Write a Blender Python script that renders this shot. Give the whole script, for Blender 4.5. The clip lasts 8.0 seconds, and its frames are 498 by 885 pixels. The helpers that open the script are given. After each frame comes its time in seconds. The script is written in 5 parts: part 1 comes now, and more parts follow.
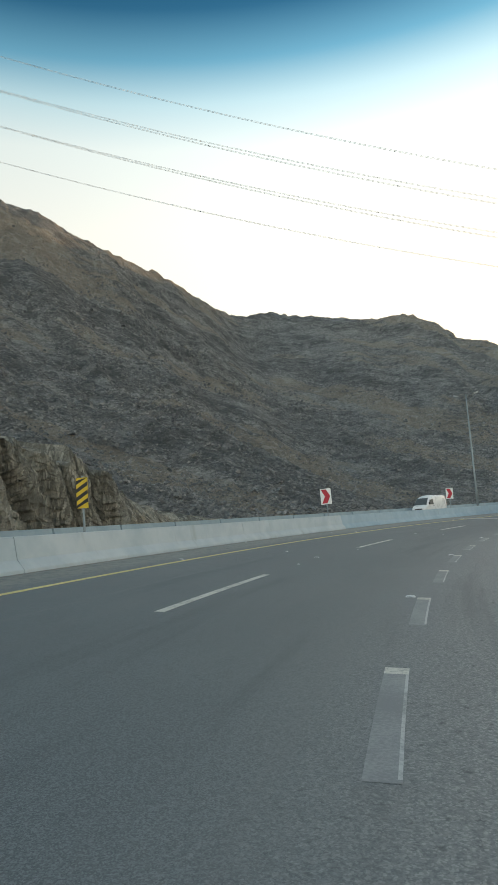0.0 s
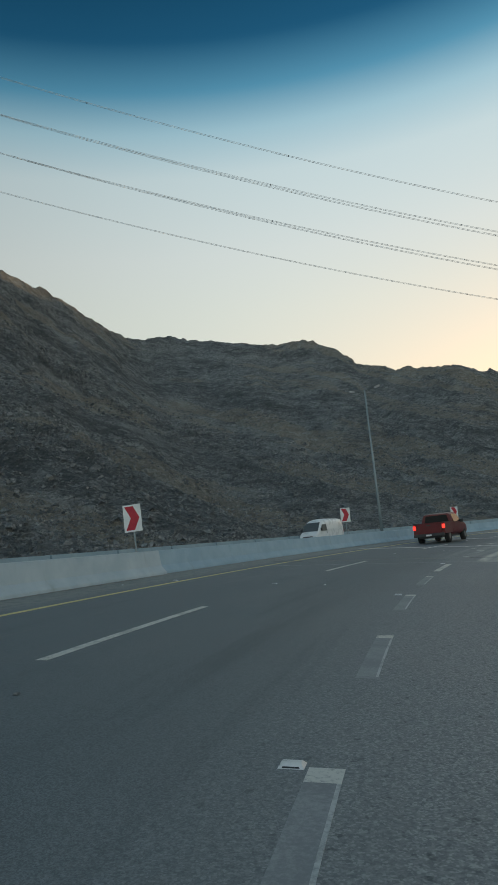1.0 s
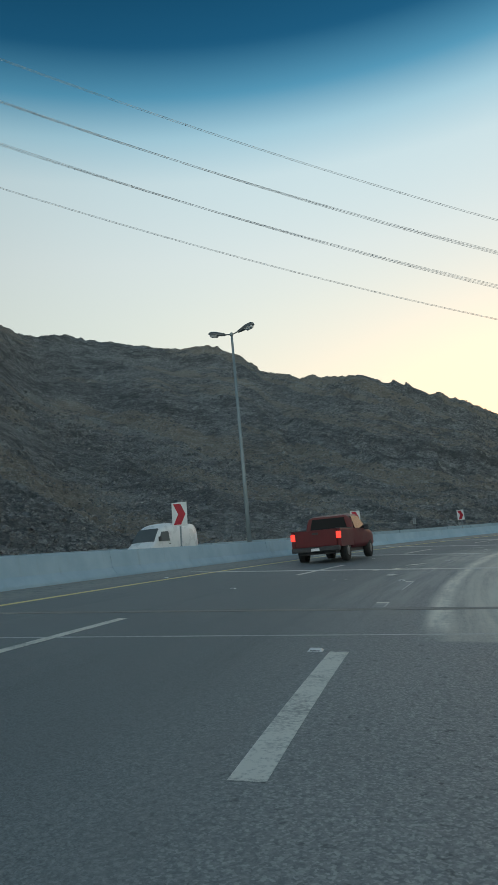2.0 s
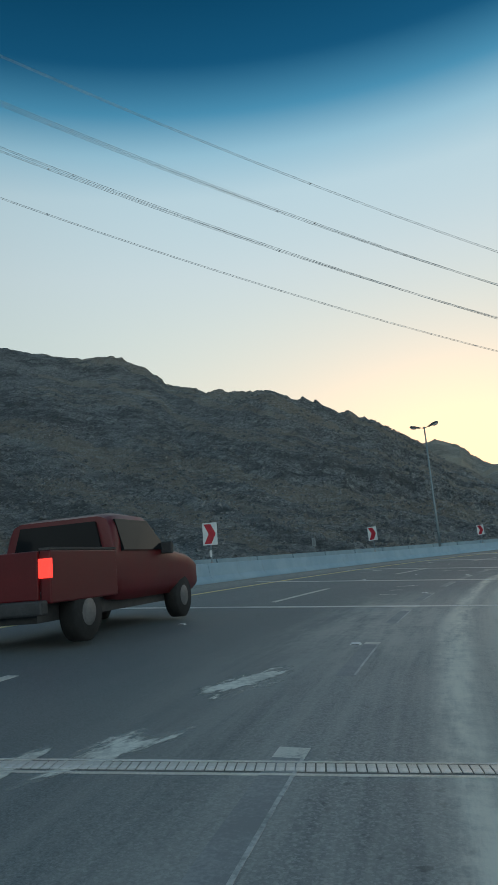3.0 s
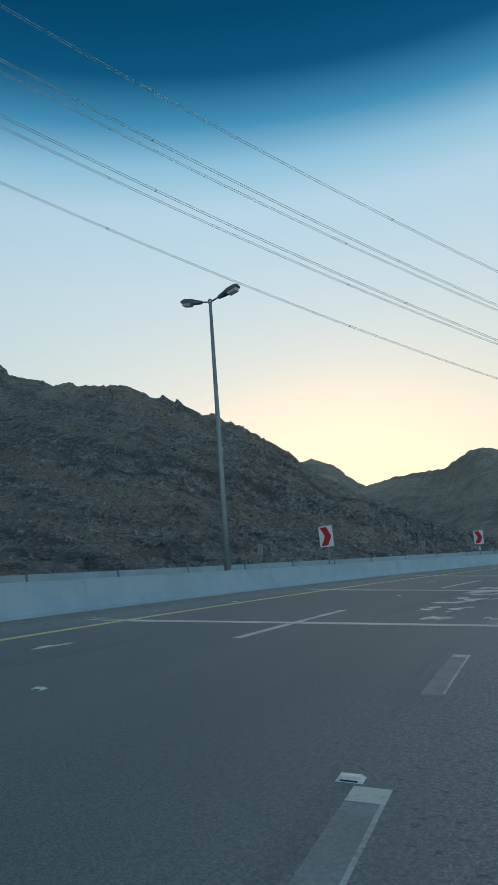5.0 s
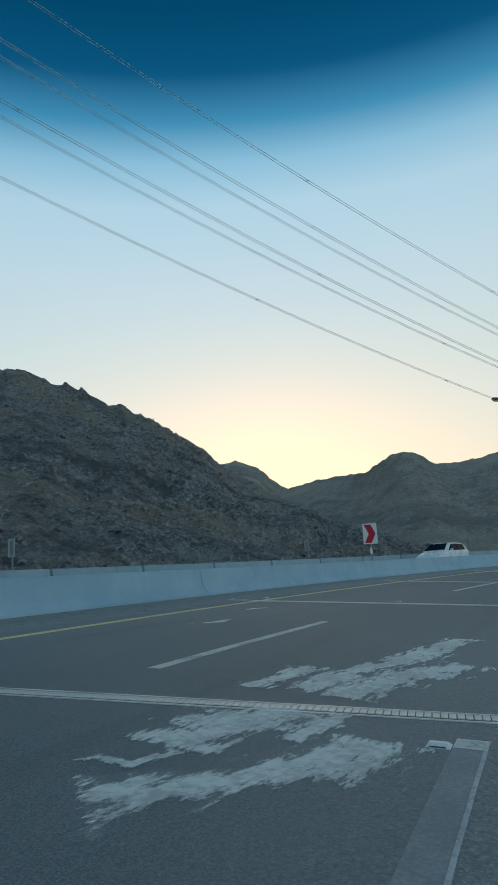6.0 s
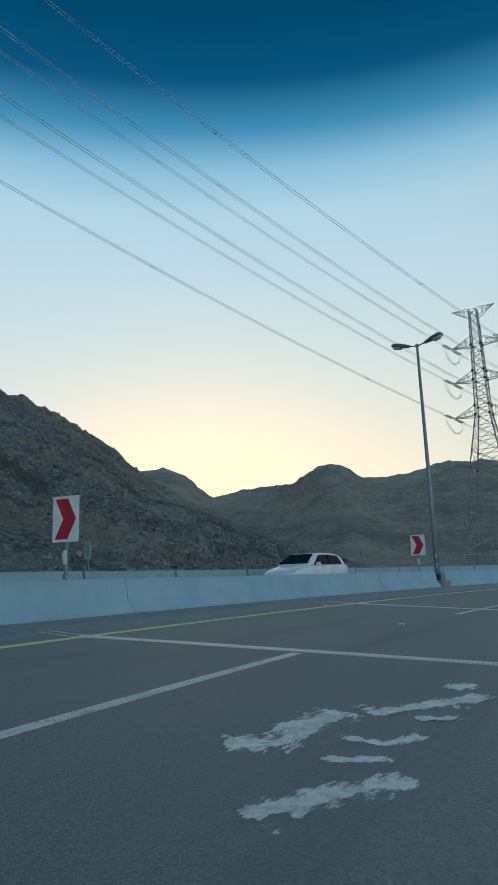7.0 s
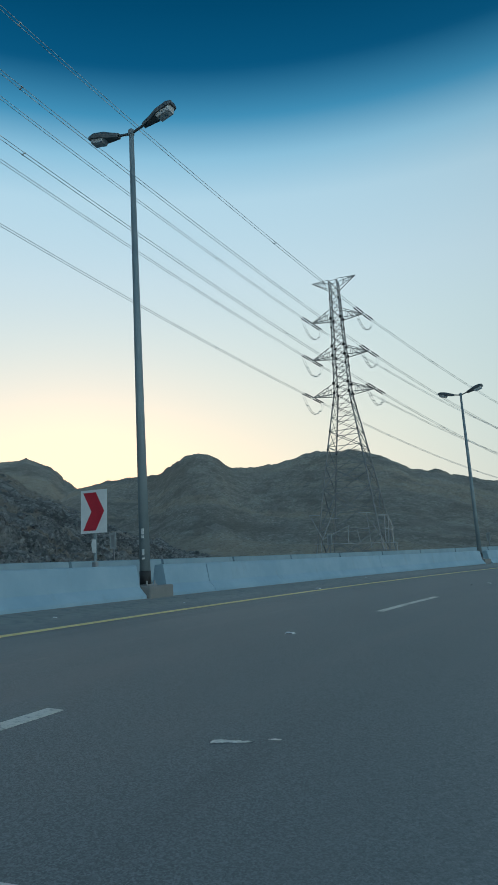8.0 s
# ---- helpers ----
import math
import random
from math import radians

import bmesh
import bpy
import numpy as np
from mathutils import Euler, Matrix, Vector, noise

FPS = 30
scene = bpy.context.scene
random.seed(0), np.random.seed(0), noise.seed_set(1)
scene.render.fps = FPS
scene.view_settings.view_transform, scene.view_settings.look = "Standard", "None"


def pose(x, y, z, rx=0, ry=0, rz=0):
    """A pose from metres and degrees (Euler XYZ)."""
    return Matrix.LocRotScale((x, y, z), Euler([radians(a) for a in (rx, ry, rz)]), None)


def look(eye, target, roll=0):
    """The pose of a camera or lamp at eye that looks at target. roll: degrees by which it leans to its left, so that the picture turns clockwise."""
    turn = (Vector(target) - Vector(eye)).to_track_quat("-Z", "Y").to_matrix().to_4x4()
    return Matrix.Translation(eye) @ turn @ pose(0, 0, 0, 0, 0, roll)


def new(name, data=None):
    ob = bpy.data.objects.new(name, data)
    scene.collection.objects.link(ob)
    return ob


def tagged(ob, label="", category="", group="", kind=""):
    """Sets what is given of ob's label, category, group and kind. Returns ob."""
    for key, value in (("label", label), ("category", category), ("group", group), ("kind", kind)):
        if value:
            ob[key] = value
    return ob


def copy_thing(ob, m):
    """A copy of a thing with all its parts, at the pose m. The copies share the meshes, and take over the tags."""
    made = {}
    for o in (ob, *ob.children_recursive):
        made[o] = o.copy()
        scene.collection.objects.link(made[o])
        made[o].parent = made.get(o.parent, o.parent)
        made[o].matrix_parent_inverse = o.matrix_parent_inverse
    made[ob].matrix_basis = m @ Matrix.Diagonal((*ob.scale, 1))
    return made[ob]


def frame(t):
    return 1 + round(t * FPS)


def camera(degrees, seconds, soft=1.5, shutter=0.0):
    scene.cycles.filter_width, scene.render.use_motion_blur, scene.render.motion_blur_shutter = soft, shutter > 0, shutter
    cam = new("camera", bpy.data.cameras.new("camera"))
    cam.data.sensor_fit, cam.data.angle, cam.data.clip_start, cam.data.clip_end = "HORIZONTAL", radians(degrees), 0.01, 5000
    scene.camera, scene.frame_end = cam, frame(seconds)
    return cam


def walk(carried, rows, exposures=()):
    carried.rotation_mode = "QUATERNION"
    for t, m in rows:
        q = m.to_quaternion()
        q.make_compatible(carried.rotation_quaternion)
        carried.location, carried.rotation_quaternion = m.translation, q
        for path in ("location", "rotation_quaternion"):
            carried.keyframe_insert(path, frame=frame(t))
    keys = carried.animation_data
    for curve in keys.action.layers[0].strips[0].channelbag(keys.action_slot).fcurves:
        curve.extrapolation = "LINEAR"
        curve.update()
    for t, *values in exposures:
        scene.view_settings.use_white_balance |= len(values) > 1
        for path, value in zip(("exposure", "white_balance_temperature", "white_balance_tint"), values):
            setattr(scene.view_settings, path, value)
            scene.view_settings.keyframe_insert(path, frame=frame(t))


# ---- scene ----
cam = camera(40.4, 8.0)
PATH = [
    (0, (1.157, 4.096, 1.043), (1.155, 6.082, 1.279), -4.09),
    (0.5, (3.235, 11.553, 1.013), (3.350, 13.536, 1.248), -4.99),
    (1, (5.773, 18.928, 0.963), (6.053, 20.885, 1.265), -5.54),
    (1.5, (8.916, 26.714, 0.841), (9.338, 28.643, 1.160), -5.61),
    (2, (12.533, 34.163, 0.771), (13.082, 36.060, 1.085), -5.09),
    (3.5, (26.319, 54.993, 0.927), (27.212, 56.743, 1.302), -5.24),
    (4, (31.855, 61.244, 0.891), (32.826, 62.952, 1.267), -5.26),
    (5.5, (50.679, 77.200, 0.860), (51.849, 78.776, 1.242), -3.93),
    (6, (57.815, 81.733, 0.853), (59.075, 83.239, 1.232), -3.72),
    (6.5, (65.266, 85.715, 0.861), (66.583, 87.164, 1.266), -2.43),
    (7, (72.780, 88.983, 0.891), (74.175, 90.358, 1.293), -2.12),
    (7.5, (80.373, 91.696, 0.865), (81.882, 92.955, 1.236), -3.33),
    (8, (88.335, 93.931, 0.821), (89.960, 95.038, 1.189), -3.53),
]
walk(cam, [(t, look(eye, target, roll)) for t, eye, target, roll in PATH],
     exposures=[(0, 1.25, 9000, 16), (0.5, 0.68, 7900, 13), (1.0, 0.38, 7800, 10), (1.5, 0.5, 7600, 9), (2.1, 0.5, 7500, 8), (3.4, 0.22, 6700, 5), (4.0, 0.35, 6600, 5), (5.5, 0.25, 6300, 3), (8.0, 0.3, 6250, 1)])


# ---- world, sun, exposure ----
SUN_AZ, SUN_EL = 41.0, 3.0          # degrees from +y towards +x, and above the horizon

world = bpy.data.worlds.new("dusk_sky")
scene.world = world
world.use_nodes = True
wn, wl = world.node_tree.nodes, world.node_tree.links
wn.clear()
w_out = wn.new("ShaderNodeOutputWorld")
w_bg = wn.new("ShaderNodeBackground")
w_sky = wn.new("ShaderNodeTexSky")
w_sky.sky_type = "NISHITA"
w_sky.sun_disc = False
w_sky.sun_elevation = radians(SUN_EL)
w_sky.sun_rotation = radians(SUN_AZ)
w_sky.altitude, w_sky.air_density, w_sky.dust_density, w_sky.ozone_density = 300, 1.0, 2.5, 2.0
w_co = wn.new("ShaderNodeTexCoord")
w_sep = wn.new("ShaderNodeSeparateXYZ")
w_ramp = wn.new("ShaderNodeValToRGB")       # gradient by height: pale low sky; deep blue above imitates the windscreen's tint band
w_add = wn.new("ShaderNodeMix")
w_add.data_type, w_add.blend_type, w_add.clamp_result = "RGBA", "ADD", False
w_add.inputs[0].default_value = 1.0
w_dim = wn.new("ShaderNodeMix")
w_dim.data_type, w_dim.blend_type = "RGBA", "MULTIPLY"
w_dim.inputs[0].default_value = 1.0
w_dim.inputs[7].default_value = (0.0395, 0.0250, 0.0084, 1)
# the steep fall past 0.5 is the windscreen tint, coloured into the sky
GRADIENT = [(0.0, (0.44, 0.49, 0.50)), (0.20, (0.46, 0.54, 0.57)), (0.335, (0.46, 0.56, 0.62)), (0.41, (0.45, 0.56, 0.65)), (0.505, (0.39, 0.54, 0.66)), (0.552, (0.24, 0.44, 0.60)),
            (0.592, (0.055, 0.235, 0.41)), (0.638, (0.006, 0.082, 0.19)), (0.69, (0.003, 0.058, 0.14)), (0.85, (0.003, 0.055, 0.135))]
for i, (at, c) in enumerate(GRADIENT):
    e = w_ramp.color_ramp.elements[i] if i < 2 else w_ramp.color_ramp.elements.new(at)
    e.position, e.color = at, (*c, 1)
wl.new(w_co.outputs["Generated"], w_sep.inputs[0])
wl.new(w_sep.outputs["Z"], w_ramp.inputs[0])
wl.new(w_sky.outputs[0], w_dim.inputs[6])
w_low = wn.new("ShaderNodeMapRange")          # the afterglow hugs the horizon
w_low.interpolation_type = "SMOOTHSTEP"
w_low.inputs[1].default_value, w_low.inputs[2].default_value = 0.66, 0.16
wl.new(w_sep.outputs["Z"], w_low.inputs[0])
w_glow = wn.new("ShaderNodeVectorMath")
w_glow.operation = "SCALE"
wl.new(w_dim.outputs[2], w_glow.inputs[0])
wl.new(w_low.outputs[0], w_glow.inputs["Scale"])
w_dot = wn.new("ShaderNodeVectorMath")        # the sky dims away from the sun
w_dot.operation = "DOT_PRODUCT"
w_dot.inputs[1].default_value = (math.sin(radians(SUN_AZ)), math.cos(radians(SUN_AZ)), 0.0)
wl.new(w_co.outputs["Generated"], w_dot.inputs[0])
w_turn = wn.new("ShaderNodeMapRange")
w_turn.inputs[1].default_value, w_turn.inputs[2].default_value = -1.0, 1.0
wl.new(w_dot.outputs["Value"], w_turn.inputs[0])
w_side = wn.new("ShaderNodeValToRGB")         # least bright square to the sun, brighter again opposite it
w_side.color_ramp.interpolation = "EASE"
for i, (at, v) in enumerate(((0.0, 1.0), (0.68, 0.42), (0.97, 0.62))):
    e = w_side.color_ramp.elements[i] if i < 2 else w_side.color_ramp.elements.new(at)
    e.position, e.color = at, (v, v, v, 1)
wl.new(w_turn.outputs[0], w_side.inputs[0])
w_gain = wn.new("ShaderNodeMath")
w_gain.operation = "MULTIPLY"
w_gain.inputs[1].default_value = 1.61
wl.new(w_side.outputs[0], w_gain.inputs[0])
w_fall = wn.new("ShaderNodeVectorMath")
w_fall.operation = "SCALE"
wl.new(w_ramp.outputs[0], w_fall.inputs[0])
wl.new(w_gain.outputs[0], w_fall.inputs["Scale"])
w_near = wn.new("ShaderNodeMapRange")         # a broad warm band low in the sky on either side of the sunset
w_near.interpolation_type = "SMOOTHSTEP"
w_near.inputs[1].default_value, w_near.inputs[2].default_value = 0.72, 1.0
wl.new(w_dot.outputs["Value"], w_near.inputs[0])
w_band = wn.new("ShaderNodeMapRange")
w_band.interpolation_type = "SMOOTHSTEP"
w_band.inputs[1].default_value, w_band.inputs[2].default_value = 0.46, 0.08
wl.new(w_sep.outputs["Z"], w_band.inputs[0])
w_both = wn.new("ShaderNodeMath")
w_both.operation = "MULTIPLY"
wl.new(w_near.outputs[0], w_both.inputs[0])
wl.new(w_band.outputs[0], w_both.inputs[1])
w_warm = wn.new("ShaderNodeVectorMath")
w_warm.operation = "MULTIPLY_ADD"
w_warm.inputs[1].default_value = (0.17, 0.082, 0.0)
wl.new(w_both.outputs[0], w_warm.inputs[0])
wl.new(w_glow.outputs[0], w_warm.inputs[2])
wl.new(w_warm.outputs[0], w_add.inputs[6])
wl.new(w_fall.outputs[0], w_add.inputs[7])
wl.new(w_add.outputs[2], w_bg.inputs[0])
w_bg.inputs[1].default_value = 1.0
wl.new(w_bg.outputs[0], w_out.inputs[0])

sun = new("sun", bpy.data.lights.new("sun", "SUN"))
sun.data.energy, sun.data.angle, sun.data.color = 1.2, radians(0.5), (1.0, 0.78, 0.55)
_a, _e = radians(SUN_AZ), radians(SUN_EL)
_to = Vector((math.sin(_a) * math.cos(_e), math.cos(_a) * math.cos(_e), math.sin(_e)))
sun.matrix_world = look(_to * 100, (0, 0, 0))


# ---- materials ----
def node(nt, kind, **values):
    n = nt.nodes.new(kind)
    for k, v in values.items():
        n.inputs[k.replace("_", " ")].default_value = v
    return n


def blend(nt, fac, a, b):
    """Mix two colours; fac, a and b are sockets or values."""
    m = nt.nodes.new("ShaderNodeMix")
    m.data_type = "RGBA"
    for i, v in ((0, fac), (6, a), (7, b)):
        if isinstance(v, bpy.types.NodeSocket):
            nt.links.new(v, m.inputs[i])
        else:
            m.inputs[i].default_value = v if i == 0 else (*v, 1)
    return m.outputs[2]


def stepped(nt, socket, lo, hi):
    r = nt.nodes.new("ShaderNodeMapRange")
    r.interpolation_type = "SMOOTHSTEP"
    nt.links.new(socket, r.inputs[0])
    r.inputs[1].default_value, r.inputs[2].default_value = lo, hi
    return r.outputs[0]


def arith(nt, op, a, b):
    m = nt.nodes.new("ShaderNodeMath")
    m.operation = op
    for i, v in enumerate((a, b)):
        if isinstance(v, bpy.types.NodeSocket):
            nt.links.new(v, m.inputs[i])
        else:
            m.inputs[i].default_value = v
    return m.outputs[0]


def grain(nt, where, scale, detail=4, rough=0.6, stretch=None):
    """A noise value at so many cycles a metre."""
    n = node(nt, "ShaderNodeTexNoise", Scale=scale, Detail=detail, Roughness=rough)
    if stretch:
        m = nt.nodes.new("ShaderNodeMapping")
        m.inputs["Scale"].default_value = stretch
        nt.links.new(where, m.inputs[0])
        where = m.outputs[0]
    nt.links.new(where, n.inputs["Vector"])
    return n.outputs["Fac"]


def begin(name, rough=0.8, metal=0.0, spec=0.5):
    m = bpy.data.materials.new(name)
    m.use_nodes = True
    nt = m.node_tree
    b = nt.nodes["Principled BSDF"]
    b.inputs["Roughness"].default_value, b.inputs["Metallic"].default_value = rough, metal
    b.inputs["Specular IOR Level"].default_value = spec
    return m, nt, b, nt.nodes.new("ShaderNodeTexCoord")


def bumped(nt, b, height, strength, distance):
    n = node(nt, "ShaderNodeBump", Strength=strength, Distance=distance)
    nt.links.new(height, n.inputs["Height"])
    nt.links.new(n.outputs[0], b.inputs["Normal"])


def plain(name, c1, c2, scale=3.0, rough=0.6, metal=0.0, bump=0.15, fine=60.0, spec=0.5, spread=(0.35, 0.7)):
    """Two tones at two scales, with a fine relief."""
    m, nt, b, co = begin(name, rough, metal, spec)
    a = grain(nt, co.outputs["Object"], scale)
    f = grain(nt, co.outputs["Object"], fine, 3)
    mixed = arith(nt, "ADD", arith(nt, "MULTIPLY", a, 0.7), arith(nt, "MULTIPLY", f, 0.3))
    nt.links.new(blend(nt, stepped(nt, mixed, *spread), c1, c2), b.inputs["Base Color"])
    nt.links.new(arith(nt, "ADD", arith(nt, "MULTIPLY", a, 0.25), rough - 0.12), b.inputs["Roughness"])
    if bump:
        bumped(nt, b, f, bump, 0.01)
    return m


def cells(nt, where, scale, stretch=(1, 1, 1)):
    """Broken stones: a random tone for each and the distance from its middle."""
    m = nt.nodes.new("ShaderNodeMapping")
    m.inputs["Scale"].default_value = stretch
    nt.links.new(where, m.inputs[0])
    v = node(nt, "ShaderNodeTexVoronoi", Scale=scale, Randomness=1.0)
    nt.links.new(m.outputs[0], v.inputs["Vector"])
    sep = nt.nodes.new("ShaderNodeSeparateColor")
    nt.links.new(v.outputs["Color"], sep.inputs[0])
    return sep.outputs[0], v.outputs["Distance"]


def rock_material(name, dark, mid, warm, light, size=1.0, warmth=(0.47, 0.60), relief=0.5, upright=1.4, warm_amount=0.62):
    """Weathered slope: dark slate rubble, bands of warm scree and pale broken faces."""
    m, nt, b, co = begin(name, 0.92, 0.0, 0.25)
    at = co.outputs["Object"]
    wide = grain(nt, at, 0.035 / size, 5, 0.6)
    mid_n = grain(nt, at, 0.12 / size, 7, 0.7)
    small = grain(nt, at, 0.6 / size, 8, 0.8)
    tiny = grain(nt, at, 2.4 / size, 5, 0.75)
    big_t, big_d = cells(nt, at, 0.38 / size, (1, 1, upright))
    mid_t, mid_d = cells(nt, at, 1.1 / size, (1, 1, upright))
    sml_t, sml_d = cells(nt, at, 2.6 / size, (1, 1, min(1.0, upright)))
    band = nt.nodes.new("ShaderNodeAttribute")
    band.attribute_name = "Scree"
    tone = arith(nt, "ADD", arith(nt, "MULTIPLY", small, 0.55), arith(nt, "ADD", arith(nt, "MULTIPLY", mid_t, 0.22), arith(nt, "MULTIPLY", sml_t, 0.23)))
    c = blend(nt, stepped(nt, tone, 0.28, 0.74), dark, mid)
    c = blend(nt, arith(nt, "MULTIPLY", stepped(nt, mid_n, 0.54, 0.38), 0.6), c, [v * 0.66 for v in dark])
    c = blend(nt, arith(nt, "MULTIPLY", stepped(nt, band.outputs["Fac"], -0.10, -0.55), 0.4), c, [v * 0.70 for v in dark])
    c = blend(nt, arith(nt, "MULTIPLY", stepped(nt, wide, 0.52, 0.66), 0.3), c, light)
    wm = arith(nt, "ADD", arith(nt, "MULTIPLY", wide, 0.45), arith(nt, "ADD", arith(nt, "MULTIPLY", mid_n, 0.35), arith(nt, "MULTIPLY", tone, 0.2)))
    wm = arith(nt, "ADD", wm, arith(nt, "MULTIPLY", band.outputs["Fac"], 0.28))
    c = blend(nt, arith(nt, "MULTIPLY", stepped(nt, wm, *warmth), warm_amount), c, warm)
    pale = arith(nt, "MULTIPLY", stepped(nt, sml_t, 0.72, 1.0), stepped(nt, mid_n, 0.40, 0.62))
    c = blend(nt, arith(nt, "MULTIPLY", pale, 0.6), c, light)
    c = blend(nt, arith(nt, "MULTIPLY", stepped(nt, big_t, 0.80, 1.0), 0.35), c, light)
    c = blend(nt, arith(nt, "MULTIPLY", stepped(nt, tiny, 0.47, 0.34), 0.6), c, [v * 0.5 for v in dark])
    nt.links.new(c, b.inputs["Base Color"])
    hgt = arith(nt, "ADD", arith(nt, "MULTIPLY", small, 0.9), arith(nt, "MULTIPLY", tiny, 0.4))
    for tt, dd, k in ((big_t, big_d, 1.3), (mid_t, mid_d, 0.7), (sml_t, sml_d, 0.3)):
        hgt = arith(nt, "ADD", hgt, arith(nt, "MULTIPLY", arith(nt, "SUBTRACT", tt, dd), k * 0.6))
    bumped(nt, b, hgt, 1.0, relief * size)
    return m


def asphalt_material(name):
    """Asphalt laid along the road: u runs along it, v across it, in metres."""
    m, nt, b, co = begin(name, 0.7, 0.0, 0.5)
    at = co.outputs["UV"]
    along = grain(nt, at, 1.0, 5, 0.6, (0.05, 1.1, 1))
    patch = grain(nt, at, 0.25, 5, 0.65, (0.5, 1.0, 1))
    fine = grain(nt, at, 55.0, 3, 0.7)
    mott = grain(nt, at, 5.0, 5, 0.7)
    speck = grain(nt, at, 26.0, 4, 0.75)
    sep = nt.nodes.new("ShaderNodeSeparateXYZ")
    nt.links.new(at, sep.inputs[0])
    grit, _ = cells(nt, at, 140.0)
    tone = arith(nt, "ADD", arith(nt, "MULTIPLY", fine, 0.6), arith(nt, "MULTIPLY", grit, 0.4))
    c = blend(nt, stepped(nt, tone, 0.25, 0.85), (0.103, 0.117, 0.120), (0.238, 0.265, 0.268))
    # the inner lanes carry an older, coarser surface; sunset sheen also pales its colour
    edge_y = arith(nt, "ADD", sep.outputs["Y"], arith(nt, "MULTIPLY", arith(nt, "SUBTRACT", mott, 0.5), 0.25))
    stone, _ = cells(nt, at, 80.0)
    old = blend(nt, arith(nt, "ADD", arith(nt, "MULTIPLY", stepped(nt, speck, 0.34, 0.68), 0.45), arith(nt, "MULTIPLY", stepped(nt, stone, 0.45, 1.0), 0.55)), (0.15, 0.158, 0.162), (0.46, 0.46, 0.44))
    c = blend(nt, arith(nt, "MULTIPLY", stepped(nt, edge_y, -1.6, -4.2), 0.9), c, old)
    c = blend(nt, arith(nt, "MULTIPLY", stepped(nt, along, 0.48, 0.70), 0.4), c, (0.19, 0.193, 0.193))
    c = blend(nt, arith(nt, "MULTIPLY", stepped(nt, along, 0.46, 0.30), 0.4), c, (0.080, 0.091, 0.096))
    c = blend(nt, arith(nt, "MULTIPLY", stepped(nt, patch, 0.50, 0.72), 0.35), c, (0.19, 0.192, 0.19))
    # the paving seam in the outer lane
    lane = arith(nt, "ABSOLUTE", arith(nt, "SUBTRACT", sep.outputs["Y"], 1.55), 0.0)
    c = blend(nt, arith(nt, "MULTIPLY", stepped(nt, lane, 0.045, 0.01), arith(nt, "MULTIPLY", stepped(nt, mott, 0.35, 0.6), 0.45)), c, (0.24, 0.24, 0.235))
    # open pits in the older surface
    pits = arith(nt, "MULTIPLY", stepped(nt, grain(nt, at, 11.0, 3, 0.6), 0.40, 0.30), stepped(nt, edge_y, -1.6, -4.2))
    c = blend(nt, arith(nt, "MULTIPLY", pits, 0.7), c, (0.05, 0.053, 0.056))
    # pale dust lying on the inner lanes past the first deck joint, drawn out by the wheels and thinning further on
    flow = grain(nt, at, 1.0, 7, 0.72, (0.35, 2.6, 1))
    worn = stepped(nt, arith(nt, "ADD", arith(nt, "MULTIPLY", flow, 0.7), arith(nt, "MULTIPLY", mott, 0.3)), 0.38, 0.60)
    wisp = stepped(nt, grain(nt, at, 1.0, 8, 0.68, (0.16, 3.4, 1)), 0.36, 0.64)
    cloud = stepped(nt, arith(nt, "ADD", arith(nt, "MULTIPLY", mott, 0.3), arith(nt, "MULTIPLY", patch, 0.7)), 0.36, 0.60)
    wob = arith(nt, "ADD", sep.outputs["Y"], arith(nt, "MULTIPLY", arith(nt, "SUBTRACT", along, 0.5), 0.45))
    ragged = arith(nt, "ADD", wob, arith(nt, "MULTIPLY", arith(nt, "SUBTRACT", flow, 0.5), 0.9))
    lie = arith(nt, "ADD", arith(nt, "MULTIPLY", wisp, 0.5), arith(nt, "ADD", arith(nt, "MULTIPLY", cloud, 0.3), 0.18))
    dusty = arith(nt, "MULTIPLY", stepped(nt, sep.outputs["X"], 4.4, 4.6), arith(nt, "MULTIPLY", stepped(nt, ragged, -3.9, -4.9), lie))
    dusty = arith(nt, "MULTIPLY", dusty, arith(nt, "SUBTRACT", 1.0, arith(nt, "MULTIPLY", stepped(nt, sep.outputs["X"], 29.0, 43.0), 0.8)))
    # the dust's bright warm colour also holds the low sun's glare
    c = blend(nt, dusty, c, (0.70, 0.66, 0.56))
    film = arith(nt, "MULTIPLY", stepped(nt, sep.outputs["X"], 4.6, 11.0), arith(nt, "MULTIPLY", stepped(nt, ragged, -1.2, -3.6), wisp))
    film = arith(nt, "MULTIPLY", film, arith(nt, "SUBTRACT", 1.0, stepped(nt, sep.outputs["X"], 27.0, 37.0)))
    c = blend(nt, arith(nt, "MULTIPLY", film, 0.42), c, (0.50, 0.485, 0.44))
    thin = arith(nt, "MULTIPLY", stepped(nt, sep.outputs["X"], 17.8, 25.7), stepped(nt, arith(nt, "ADD", sep.outputs["Y"], arith(nt, "MULTIPLY", patch, 2.0)), 0.2, -2.2))
    thin = arith(nt, "MULTIPLY", thin, arith(nt, "SUBTRACT", 1.0, stepped(nt, sep.outputs["X"], 26.0, 37.0)))
    c = blend(nt, arith(nt, "MULTIPLY", arith(nt, "MULTIPLY", thin, arith(nt, "ADD", arith(nt, "MULTIPLY", worn, 0.8), 0.05)), 0.85), c, (0.56, 0.54, 0.48))
    # a narrow pale ridge of dust between the wheel paths
    off = arith(nt, "ABSOLUTE", arith(nt, "ADD", wob, 4.25), 0.0)
    track = arith(nt, "MULTIPLY", stepped(nt, off, 0.28, 0.05), stepped(nt, sep.outputs["X"], 4.7, 6.0))
